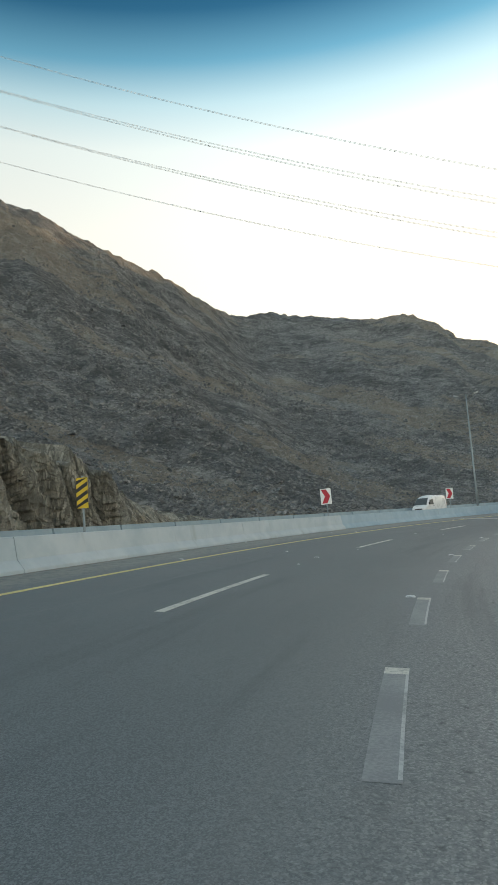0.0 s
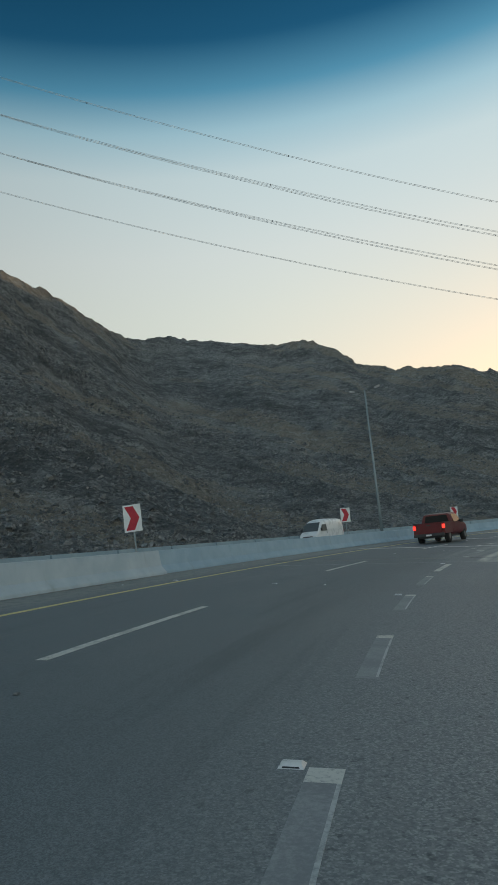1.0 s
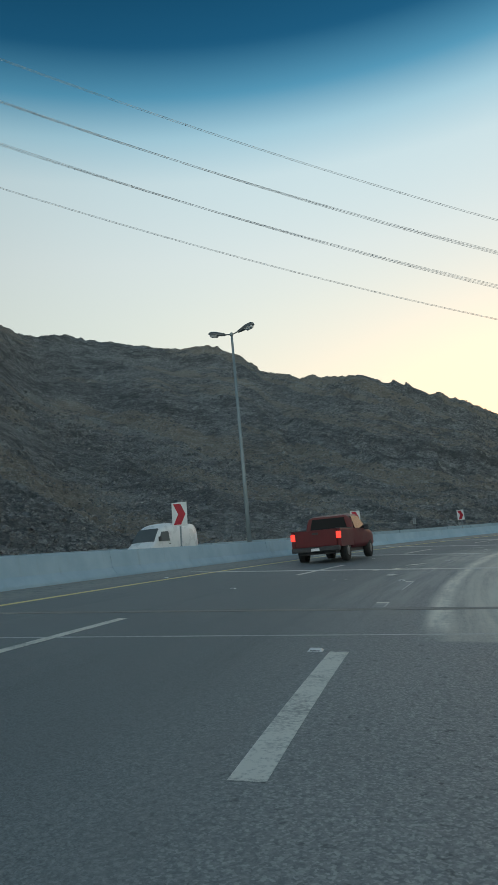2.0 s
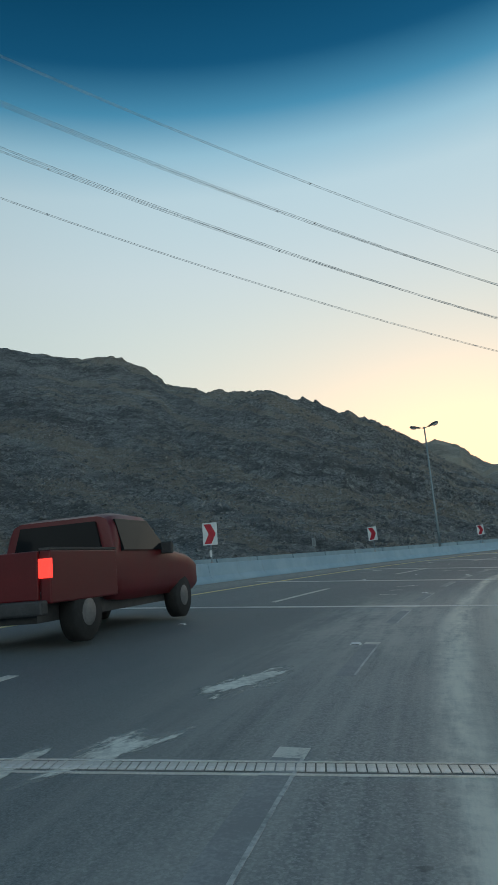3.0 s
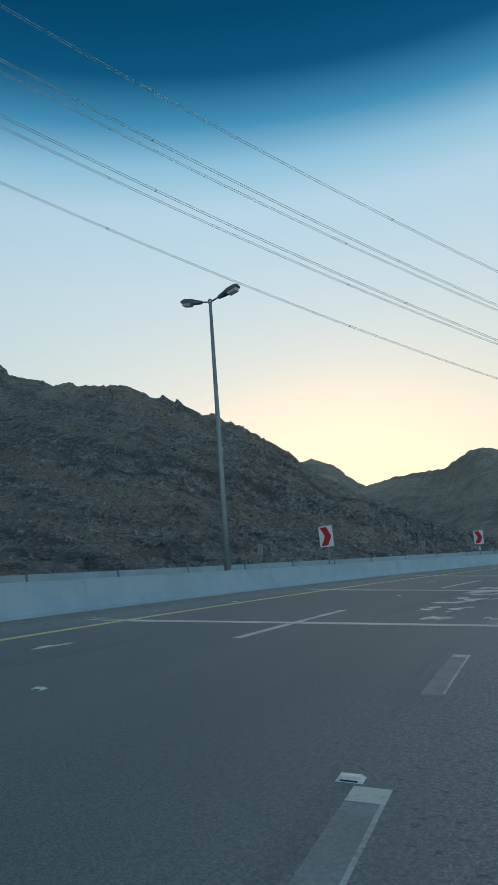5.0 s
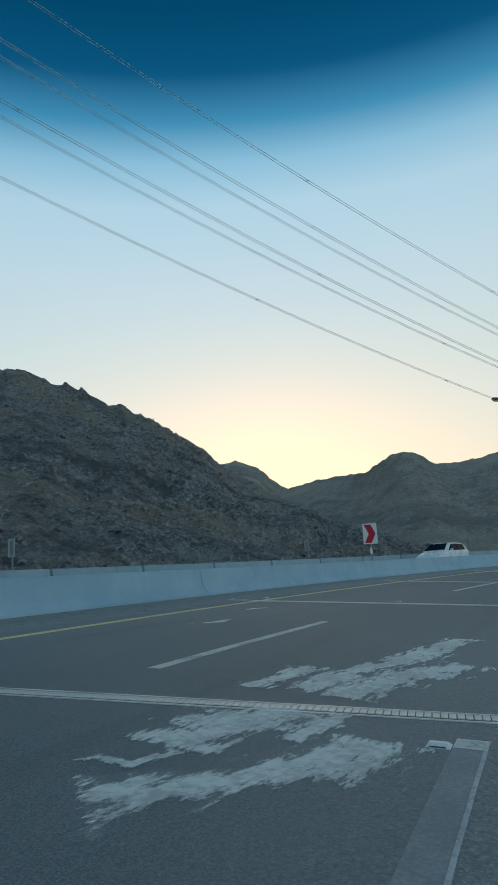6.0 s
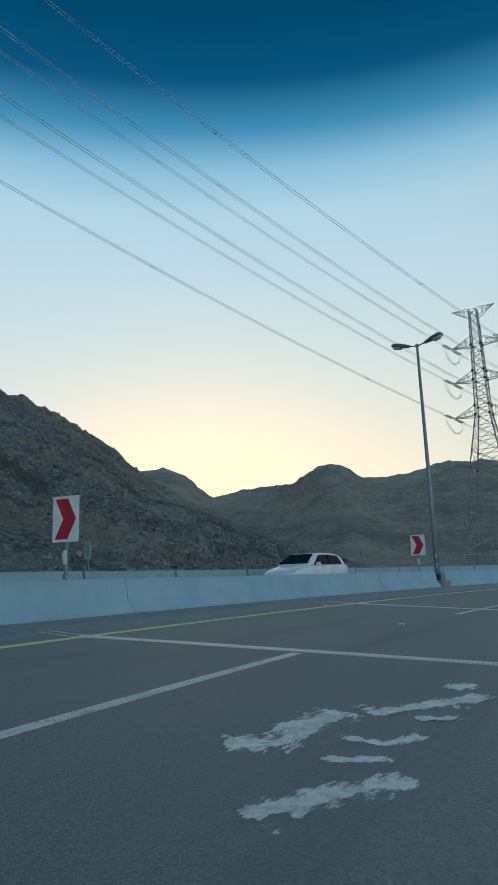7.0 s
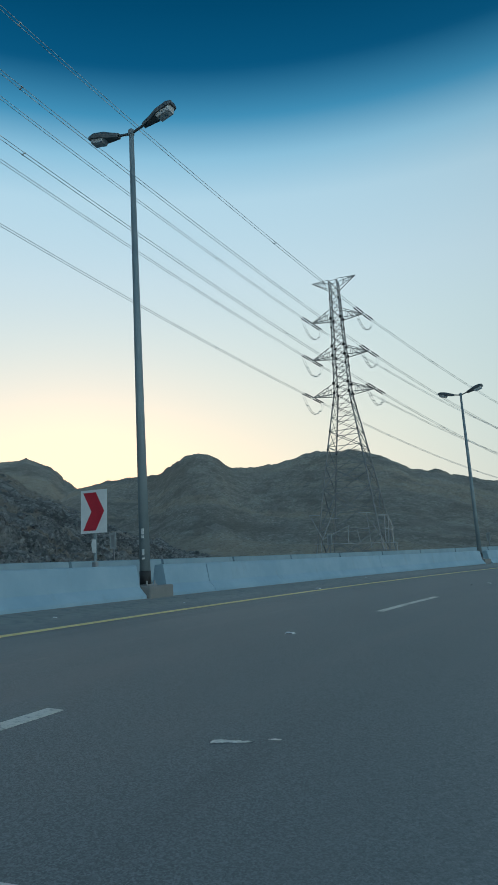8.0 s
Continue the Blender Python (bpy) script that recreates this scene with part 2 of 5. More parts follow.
    track = arith(nt, "MULTIPLY", track, arith(nt, "SUBTRACT", 1.0, stepped(nt, sep.outputs["X"], 47.2, 61.5)))
    c = blend(nt, arith(nt, "MULTIPLY", track, arith(nt, "ADD", arith(nt, "MULTIPLY", worn, 0.75), 0.2)), c, (0.82, 0.77, 0.66))
    # sandy verge along the barrier
    edge = arith(nt, "MULTIPLY", stepped(nt, sep.outputs["Y"], 3.2, 4.0), stepped(nt, mott, 0.25, 0.6))
    c = blend(nt, arith(nt, "MULTIPLY", edge, 0.8), c, (0.33, 0.315, 0.275))
    nt.links.new(c, b.inputs["Base Color"])
    nt.links.new(arith(nt, "ADD", arith(nt, "MULTIPLY", patch, 0.3), 0.5), b.inputs["Roughness"])
    bumped(nt, b, tone, 0.25, 0.004)
    return m


def concrete_material(name, c1, c2, stain):
    """Painted concrete with rain streaks down the face."""
    m, nt, b, co = begin(name, 0.7, 0.0, 0.4)
    at = co.outputs["Object"]
    cloud = grain(nt, at, 0.9, 5, 0.6)
    fine = grain(nt, at, 30.0, 3, 0.7)
    streak = grain(nt, at, 1.0, 4, 0.6, (3.0, 3.0, 0.35))
    c = blend(nt, stepped(nt, cloud, 0.3, 0.7), c1, c2)
    c = blend(nt, arith(nt, "MULTIPLY", stepped(nt, streak, 0.56, 0.8), 0.55), c, stain)
    c = blend(nt, arith(nt, "MULTIPLY", stepped(nt, fine, 0.62, 0.8), 0.3), c, stain)
    nt.links.new(c, b.inputs["Base Color"])
    bumped(nt, b, fine, 0.2, 0.004)
    return m


def worn_paint(name, colour, under, keep=(0.38, 0.55), fine=28.0):
    """Road paint with the asphalt showing through where it has worn."""
    m, nt, b, co = begin(name, 0.65, 0.0, 0.4)
    at = co.outputs["Object"]
    n = arith(nt, "ADD", arith(nt, "MULTIPLY", grain(nt, at, fine, 4, 0.7), 0.55), arith(nt, "MULTIPLY", grain(nt, at, 2.2, 4), 0.45))
    nt.links.new(blend(nt, stepped(nt, n, *keep), under, colour), b.inputs["Base Color"])
    bumped(nt, b, n, 0.2, 0.004)
    return m


def glass_material(name, tint, rough=0.05):
    m, nt, b, co = begin(name, rough, 0.0, 0.07)
    n = grain(nt, co.outputs["Object"], 2.0)
    nt.links.new(blend(nt, n, tint, [v * 1.5 for v in tint]), b.inputs["Base Color"])
    return m


M_HILL = rock_material("hill_rock", (0.145, 0.151, 0.149), (0.45, 0.447, 0.428), (0.40, 0.335, 0.26), (0.56, 0.55, 0.525), 1.0, (0.62, 0.76), 1.0, 1.4, 0.6)
# brown far rock, lightened in its colour to stand for haze
M_FARHILL = rock_material("haze_paled_hill_rock", (0.275, 0.26, 0.225), (0.41, 0.38, 0.325), (0.43, 0.365, 0.28), (0.49, 0.46, 0.41), 2.2, (0.48, 0.64), 0.45)
M_CUT = rock_material("cut_rock", (0.17, 0.16, 0.135), (0.40, 0.37, 0.31), (0.44, 0.335, 0.21), (0.60, 0.575, 0.50), 0.30, (0.50, 0.66), 0.4, 0.22, 0.7)
M_RUBBLE = rock_material("rubble_stone", (0.135, 0.142, 0.145), (0.31, 0.312, 0.305), (0.28, 0.235, 0.185), (0.42, 0.41, 0.39), 0.8, (0.56, 0.70), 0.2)
M_GROUND = rock_material("desert_ground", (0.15, 0.13, 0.105), (0.24, 0.21, 0.165), (0.27, 0.215, 0.145), (0.30, 0.275, 0.23), 0.6)
M_ROAD = asphalt_material("asphalt")
M_BARRIER = concrete_material("painted_concrete", (0.285, 0.425, 0.515), (0.36, 0.50, 0.58), (0.27, 0.35, 0.385))
M_FARBARRIER = concrete_material("weathered_painted_concrete", (0.235, 0.335, 0.385), (0.31, 0.41, 0.455), (0.19, 0.24, 0.26))
M_FOOTING = concrete_material("bare_concrete", (0.20, 0.20, 0.19), (0.28, 0.275, 0.26), (0.13, 0.13, 0.12))
# the barrier's concrete again, its colour brightened for the stronger exposure at the start
M_BRIGHTBARRIER = concrete_material("brightened_concrete", (0.40, 0.50, 0.55), (0.52, 0.60, 0.635), (0.33, 0.39, 0.40))
M_WHITE = worn_paint("white_road_paint", (0.72, 0.69, 0.62), (0.34, 0.335, 0.31), (0.36, 0.54))
M_GHOST = worn_paint("faded_road_paint", (0.37, 0.375, 0.37), (0.25, 0.258, 0.26), (0.40, 0.66), 40.0)
M_OUTLINE = worn_paint("worn_paint_outline", (0.58, 0.58, 0.56), (0.30, 0.305, 0.30), (0.34, 0.56), 24.0)
M_YELLOW = worn_paint("yellow_road_paint", (0.80, 0.64, 0.27), (0.42, 0.35, 0.19), (0.28, 0.46))
M_SPILL = worn_paint("dried_spill", (0.86, 0.835, 0.75), (0.56, 0.545, 0.49), (0.38, 0.58), 14.0)
_nt = M_SPILL.node_tree                       # the splash thins out in flakes towards its rim
_at = _nt.nodes["Texture Coordinate"]
_sep = _nt.nodes.new("ShaderNodeSeparateXYZ")
_nt.links.new(_at.outputs["UV"], _sep.inputs[0])
_lay = _nt.nodes.new("ShaderNodeUVMap")
_lay.uv_map = "Along"
_f = arith(_nt, "ADD", arith(_nt, "MULTIPLY", grain(_nt, _lay.outputs[0], 1.0, 8, 0.72, (1.1, 3.2, 1)), 2.2), arith(_nt, "MULTIPLY", _sep.outputs["X"], -0.75))
_nt.links.new(stepped(_nt, _f, 0.55, 0.90), _nt.nodes["Principled BSDF"].inputs["Alpha"])
M_STEEL = plain("galvanised_steel", (0.30, 0.31, 0.32), (0.44, 0.45, 0.45), 1.2, 0.5, 0.7, 0.1)
M_POLE = plain("pole_steel", (0.21, 0.26, 0.275), (0.29, 0.34, 0.355), 0.8, 0.6, 0.15, 0.1)
M_DARKBAND = plain("black_band", (0.015, 0.015, 0.016), (0.04, 0.04, 0.04), 4, 0.6)
M_LATTICE = plain("weathered_lattice_steel", (0.19, 0.195, 0.20), (0.29, 0.295, 0.30), 0.5, 0.6, 0.35, 0.0)
M_CABLE = plain("aluminium_conductor", (0.62, 0.625, 0.63), (0.74, 0.745, 0.75), 0.5, 0.6, 0.2, 0.0)
M_INSUL = plain("insulator_glass", (0.05, 0.055, 0.06), (0.10, 0.105, 0.11), 3, 0.25)
M_LAMPHEAD = plain("lamp_housing", (0.10, 0.11, 0.115), (0.16, 0.17, 0.175), 4, 0.5, 0.2)
M_LENS = plain("lamp_lens", (0.50, 0.52, 0.52), (0.62, 0.64, 0.64), 6, 0.25)
M_SIGNWHITE = plain("sign_white", (0.70, 0.71, 0.70), (0.82, 0.82, 0.80), 5, 0.45)
M_SIGNRED = plain("sign_red", (0.44, 0.016, 0.034), (0.57, 0.028, 0.05), 5, 0.45)
M_SIGNYELLOW = plain("sign_yellow", (0.62, 0.40, 0.03), (0.74, 0.50, 0.05), 5, 0.45)
M_BLACK = plain("black_paint", (0.012, 0.012, 0.013), (0.03, 0.03, 0.03), 5, 0.5)
# base colour raised to hold the sunset reflected in the plates
M_COMB = plain("joint_steel", (0.486, 0.486, 0.459), (0.800, 0.800, 0.800), 2.5, 0.4, 0.35, 0.3)
# darker steel for the first joint
M_COMB_DARK = plain("dark_joint_steel", (0.12, 0.125, 0.125), (0.30, 0.30, 0.285), 2.5, 0.5, 0.25, 0.3)
M_SEAL = plain("joint_filler", (0.13, 0.13, 0.12), (0.24, 0.235, 0.215), 3.0, 0.8)
M_RUBBER = plain("rubber", (0.012, 0.012, 0.012), (0.03, 0.03, 0.03), 8, 0.85)
M_CARWHITE = plain("white_car_paint", (0.75, 0.765, 0.77), (0.79, 0.80, 0.80), 1.5, 0.28, 0, 0.0, 30)
M_CARRED = plain("red_car_paint", (0.105, 0.004, 0.007), (0.145, 0.008, 0.012), 1.5, 0.42, 0, 0.0, 30)
M_CARGLASS = glass_material("vehicle_glass", (0.010, 0.012, 0.014))
# van panes, paled in colour to imitate the sky mirrored in them
M_VANGLASS = glass_material("van_glass", (0.085, 0.10, 0.105))
M_RIM = plain("wheel_alloy", (0.13, 0.13, 0.135), (0.22, 0.22, 0.225), 5, 0.5, 0.4)
M_REDLENS = plain("red_lens", (0.5, 0.01, 0.01), (0.6, 0.02, 0.02), 9, 0.2)
_b = M_REDLENS.node_tree.nodes["Principled BSDF"]      # tail lamps are lit
_b.inputs["Emission Color"].default_value, _b.inputs["Emission Strength"].default_value = (1.0, 0.05, 0.04, 1), 1.3
M_HEADLENS = plain("headlamp_lens", (0.55, 0.57, 0.58), (0.68, 0.70, 0.70), 8, 0.12)
M_REFLECT = plain("white_reflector", (0.66, 0.67, 0.66), (0.8, 0.8, 0.79), 12, 0.3)
M_FRAME = plain("grey_frame", (0.36, 0.38, 0.38), (0.5, 0.52, 0.51), 6, 0.6)
M_PLASTIC = plain("dark_plastic", (0.03, 0.03, 0.032), (0.06, 0.06, 0.062), 6, 0.6)


# ---- small builders ----
def mesh_of(bm, name, material, smooth=False):
    bm.normal_update()
    me = bpy.data.meshes.new(name)
    bm.to_mesh(me)
    bm.free()
    me.materials.append(material)
    if smooth:
        me.polygons.foreach_set("use_smooth", [True] * len(me.polygons))
    return me


def part(name, bm, material, parent=None, label="", smooth=False):
    ob = new(name, bm if isinstance(bm, bpy.types.Mesh) else mesh_of(bm, name, material, smooth))
    if parent is not None:
        ob.parent = parent
    return tagged(ob, label)


def box(bm, x0, x1, y0, y1, z0, z1, m=None, bevel=0.0):
    vs = [bm.verts.new(Vector(p) if m is None else m @ Vector(p)) for p in
          ((x0, y0, z0), (x1, y0, z0), (x1, y1, z0), (x0, y1, z0), (x0, y0, z1), (x1, y0, z1), (x1, y1, z1), (x0, y1, z1))]
    fs = [bm.faces.new([vs[i] for i in f]) for f in ((3, 2, 1, 0), (4, 5, 6, 7), (0, 1, 5, 4), (1, 2, 6, 5), (2, 3, 7, 6), (3, 0, 4, 7))]
    if bevel:
        es = list({e for f in fs for e in f.edges})
        bmesh.ops.bevel(bm, geom=es, offset=bevel, segments=2, profile=0.5, affect="EDGES")
    return bm


def tube(bm, pts, radius, sides=6, cap=True):
    """A tube along points; radius is one value or one for each point."""
    pts = [Vector(p) for p in pts]
    rings = []
    for i, p in enumerate(pts):
        t = (pts[min(i + 1, len(pts) - 1)] - pts[max(i - 1, 0)]).normalized()
        up = Vector((0, 0, 1)) if abs(t.z) < 0.95 else Vector((1, 0, 0))
        a = t.cross(up).normalized()
        b = a.cross(t)
        r = radius[i] if isinstance(radius, (list, tuple)) else radius
        rings.append([bm.verts.new(p + (a * math.cos(k * 2 * math.pi / sides) + b * math.sin(k * 2 * math.pi / sides)) * r) for k in range(sides)])
    for r0, r1 in zip(rings, rings[1:]):
        for k in range(sides):
            bm.faces.new((r0[k], r0[(k + 1) % sides], r1[(k + 1) % sides], r1[k]))
    if cap:
        bm.faces.new(rings[0][::-1])
        bm.faces.new(rings[-1])
    return bm


def thing(name, m, label, category, group="", kind=""):
    ob = new(name)
    ob.empty_display_size = 0.2
    ob.matrix_world = m
    return tagged(ob, label, category, group, kind)


# ---- the road's line: s metres along the thin lane line, d metres to its left ----
ROAD_X, ROAD_Y, ROAD_A, K0, K1, K2 = 10.23, 38.5998, 0.50113, 0.0084227, 8.6826e-07, 2.2085e-08
S0, S1, DS = -90.0, 300.0, 0.5
_s = np.arange(S0, S1 + DS, DS)
_c = np.clip(_s, -20, 110)
_h = ROAD_A + K0 * _c + K1 * _c ** 2 / 2 + K2 * _c ** 3 / 3 + (_s - _c) * (K0 + K1 * _c + K2 * _c ** 2)
_x = np.concatenate([[0], np.cumsum((np.sin(_h[1:]) + np.sin(_h[:-1])) / 2 * DS)])
_y = np.concatenate([[0], np.cumsum((np.cos(_h[1:]) + np.cos(_h[:-1])) / 2 * DS)])
_i = int(round(-S0 / DS))
_x += ROAD_X - _x[_i]
_y += ROAD_Y - _y[_i]


def heading(s):
    return float(np.interp(s, _s, _h))


def road_xy(s, d):
    a = heading(s)
    return float(np.interp(s, _s, _x)) - d * math.cos(a), float(np.interp(s, _s, _y)) + d * math.sin(a)


def road_z(d):
    """The banked cross-section."""
    return float(np.interp(d, (-40, -13, 3.4, 4.7, 5.45, 5.6, 12.9, 13.4), (-1.25, -0.845, 0.221, 0.38, 0.38, 0.33, 0.64, 0.5)))


def on_road(s, d, lift=0.0):
    x, y = road_xy(s, d)
    return Vector((x, y, road_z(d) + lift))


def road_pose(s, d, z=None, turn=0.0):
    """A pose on the road: local y runs along it, x to its right."""
    x, y = road_xy(s, d)
    return pose(x, y, road_z(d) if z is None else z, 0, 0, turn - math.degrees(heading(s)))


def road_d(x, y):
    i = int(np.argmin((_x - x) ** 2 + (_y - y) ** 2))
    return -(x - _x[i]) * math.cos(_h[i]) + (y - _y[i]) * math.sin(_h[i])


def ribbon(ss, ds, lift=0.0, uv=True):
    """A sheet over the road's stations ss and offsets ds."""
    bm = bmesh.new()
    lay = bm.loops.layers.uv.new("UVMap")
    rows = [[bm.verts.new(on_road(s, d, lift)) for d in ds] for s in ss]
    for i in range(len(ss) - 1):
        for j in range(len(ds) - 1):
            f = bm.faces.new((rows[i][j + 1], rows[i][j], rows[i + 1][j], rows[i + 1][j + 1]))
            for l, (a, b) in zip(f.loops, ((i, j + 1), (i, j), (i + 1, j), (i + 1, j + 1))):
                l[lay].uv = (ss[a], ds[b])
    return bm


def span(a, b, step):
    n = max(1, int(math.ceil((b - a) / step)))
    return [a + (b - a) * i / n for i in range(n + 1)]


# ---- the large structure ----
STATIONS = span(-88, 290, 1.0)
tagged(part("road", ribbon(STATIONS, [-13, -11, -9, -7, -5, -3.5, -2, 0, 2, 3.4, 4.05, 4.7, 5.45]), M_ROAD),
       "dark worn asphalt carriageway with pale dust, banked in a right-hand bend", "road", kind="structure")
tagged(part("road", ribbon(STATIONS, [5.6, 7.5, 9.5, 11.5, 12.9]), M_ROAD),
       "asphalt carriageway for oncoming traffic between concrete barriers", "road", kind="structure")
tagged(part("verge", ribbon(STATIONS, [-40, -30, -22, -16, -13]), M_GROUND),
       "sandy gravel verge sloping away from the asphalt", "verge", kind="structure")


def ground_sheet():
    bm = bmesh.new()
    rings = []
    for r in (0.0, 60, 140, 300, 700, 1500, 3200):
        ring = []
        for k in range(64):
            a = k * math.pi / 32
            x, y = 60 + r * math.sin(a), 60 + r * math.cos(a)
            ring.append(bm.verts.new((x, y, -1.35 + (noise.noise((x * 0.01, y * 0.01, 3)) * 0.05 if r < 2000 else 0))))
        rings.append(ring)
    for a, b in zip(rings, rings[1:]):
        for k in range(64):
            if a is rings[0]:
                continue
            bm.faces.new((a[k], a[(k + 1) % 64], b[(k + 1) % 64], b[k]))
    bm.faces.new(rings[1])
    for v in rings[0]:
        bm.verts.remove(v)
    return bm


tagged(part("ground", ground_sheet(), M_GROUND), "flat sandy desert ground reaching to the horizon", "ground", kind="structure")

HUB = (30.0, 45.0)


def hill(bearings, radius, height, foot, power, seed, rough, steps, reach, label, material, jag=1.0):
    """A rocky hill as a sheet round HUB: its crest lies at radius and height for each bearing in degrees."""
    a0, a1 = bearings[0], bearings[-1]
    na, nu = steps
    us = [i / nu * reach for i in range(nu + 1)]
    verts, faces, scree = [], [], []
    for i in range(na + 1):
        a = a0 + (a1 - a0) * i / na
        r1, z1 = float(np.interp(a, bearings, radius)), float(np.interp(a, bearings, height))
        pw = float(np.interp(a, (a0, a1), power))
        sa, ca = math.sin(radians(a)), math.cos(radians(a))
        r0 = foot(a)
        for u in us:
            r = r0 + (r1 - r0) * u
            x, y = HUB[0] + r * sa, HUB[1] + r * ca
            if u <= 1:
                z = -1.4 + (z1 + 1.4) * u ** pw
            else:
                z = z1 - (z1 + 6) * ((u - 1) / (reach - 1)) ** 1.4
            env = min(1, u * 4) * min(1, 0.25 + abs(u - 1) * 5) * min(1, z1 / 30)
            gul = noise.noise((a * 0.16 + seed, u * 1.2, seed)) * 4.5 + noise.noise((a * 0.5, u * 2.5, seed + 4)) * 2.0
            z += rough * env * gul * min(1, 0.15 + u)
            f = noise.ridged_multi_fractal((x * 0.03, y * 0.03, z * 0.02 + seed), 0.9, 2.1, 6, 1.0, 2.0)
            z += rough * (f - 1.1) * (0.35 + 0.75 * min(1, u * 1.5)) * min(1, u * 6 + 0.1) * jag
            g = noise.fractal((x * 0.22, y * 0.22, seed), 0.8, 2.0, 4)
            z += g * 0.42 * min(1, u * 8) * jag
            p = u * 1.0 + a * 0.0105 + 0.05 * noise.noise((a * 0.09, u * 3, seed))
            sc = max(-1.0, min(1.0, 2.2 * noise.fractal((p * 9.0, a * 0.045, seed + 1), 0.8, 2.0, 5)))
            slate = min(1.0, max(0.0, (-6.0 - a) / 12.0)) * jag        # darker, more banded slate at this end of the hill
            sc = max(-1.0, sc * (1 + 0.4 * slate) - 0.16 * slate)
            scree.append(sc * jag)
            z -= rough * jag * sc * 0.75 * min(1, u * 3) * min(1, abs(u - 1) * 8)
            w = noise.noise((x * 0.09, y * 0.09, seed)) * 1.5
            crag = max(0.0, noise.noise((x * 0.018, y * 0.018, seed + 2)) + 0.35)
            blk = noise.cell(Vector((x * 0.21 + w, y * 0.21 - w, z * 0.1))) * 0.9 + noise.cell(Vector((x * 0.5 - w, y * 0.5 + w, z * 0.22))) * 0.6
            z += rough * jag * (blk - 0.5) * min(1, u * 2.5) * (0.12 + min(1.0, crag * 1.3)) * (1 - 0.7 * max(0.0, 1 - abs(u - 1) / 0.07))
            rim = max(0.0, 1 - abs(u - 1) / 0.07)
            if rim:                                   # the crest is broken into outcrops and boulders
                q = noise.noise((x * 0.035, y * 0.035, seed + 6))
                lump = min(0.3, max(0.0, noise.noise((x * 0.10, y * 0.10, seed + 7)))) * 6.0 + min(0.18, max(0.0, noise.noise((x * 0.22, y * 0.22, seed + 8)))) * 6.0 - 0.9
                z += rim * max(jag, 0.6) * (lump * max(0.3, 0.7 + 1.5 * q) + noise.fractal((x * 0.4, y * 0.4, seed), 0.7, 2.0, 3) * 0.4)
            verts.append((x, y, z))
    for i in range(na):
        for j in range(nu):
            p = i * (nu + 1) + j
            faces.append((p, p + 1, p + nu + 2, p + nu + 1))
    me = bpy.data.meshes.new("hill")
    me.from_pydata(verts, [], faces)
    me.materials.append(material)
    me.attributes.new("Scree", "FLOAT", "POINT").data.foreach_set("value", scree)
    ob = new("hill", me)
    return tagged(ob, label, "hill", kind="structure")


def near_foot(a):
    """The distance from HUB at which the bearing a leaves the far verge."""
    sa, ca = math.sin(radians(a)), math.cos(radians(a))
    r = 8.0
    while r < 180 and road_d(HUB[0] + r * sa, HUB[1] + r * ca) < 14.0:
        r += 0.5
    return r


HILL_B = [-94.95, -59.95, -44.95, -30.15, -26.4, -24.25, -20.85, -16.35, -11.95, -7.75, -5.05, -0.85, 4.65, 7.75, 10.85, 13.58, 15.21, 19.41, 23.45, 26.8, 29.5, 32.6, 34.3, 36.1, 37.8, 41.3, 45.0, 48.6, 51.8, 54.8]
HILL_R = [150, 190, 215, 228, 238, 244, 257, 284, 312, 345, 368, 396, 389, 378, 367, 347, 317, 286, 262, 264, 262, 270, 285, 288, 286, 276, 265, 255, 245, 240]
HILL_Z = [70.2, 115.2, 130.2, 127.0, 129.2, 127.0, 126.4, 130.4, 132.1, 128.8, 130.0, 139.5, 129.0, 123.5, 121.2, 108.2, 89.3, 76.6, 69.3, 63.8, 58.0, 54.4, 52.2, 46.9, 38.8, 26.0, 16.0, 8.1, 3.0, -1.0]
hill(HILL_B, HILL_R, HILL_Z, near_foot, (1.75, 1.25), 3.7, 1.0, (1100, 260), 1.35,
     "steep bare hillside of dark grey rubble with brown scree", M_HILL)
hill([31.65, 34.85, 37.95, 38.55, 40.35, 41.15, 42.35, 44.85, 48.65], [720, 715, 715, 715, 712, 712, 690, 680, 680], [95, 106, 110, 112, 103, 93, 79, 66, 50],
     lambda a: 380, (1.4, 1.4), 11.3, 1.3, (180, 80), 1.3, "distant bare brown hill, haze put into its paler rock colour", M_FARHILL, 0.6)
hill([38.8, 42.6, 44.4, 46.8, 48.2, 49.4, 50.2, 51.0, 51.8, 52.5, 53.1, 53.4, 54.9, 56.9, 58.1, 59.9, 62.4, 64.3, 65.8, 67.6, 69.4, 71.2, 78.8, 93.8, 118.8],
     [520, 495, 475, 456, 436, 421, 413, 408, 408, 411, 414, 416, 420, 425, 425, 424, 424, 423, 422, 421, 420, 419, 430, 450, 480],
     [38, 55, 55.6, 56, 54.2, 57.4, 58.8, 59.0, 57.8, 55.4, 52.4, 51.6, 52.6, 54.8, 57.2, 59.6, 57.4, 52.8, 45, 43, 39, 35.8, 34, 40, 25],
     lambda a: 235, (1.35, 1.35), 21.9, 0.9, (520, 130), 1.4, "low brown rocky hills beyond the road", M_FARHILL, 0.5)


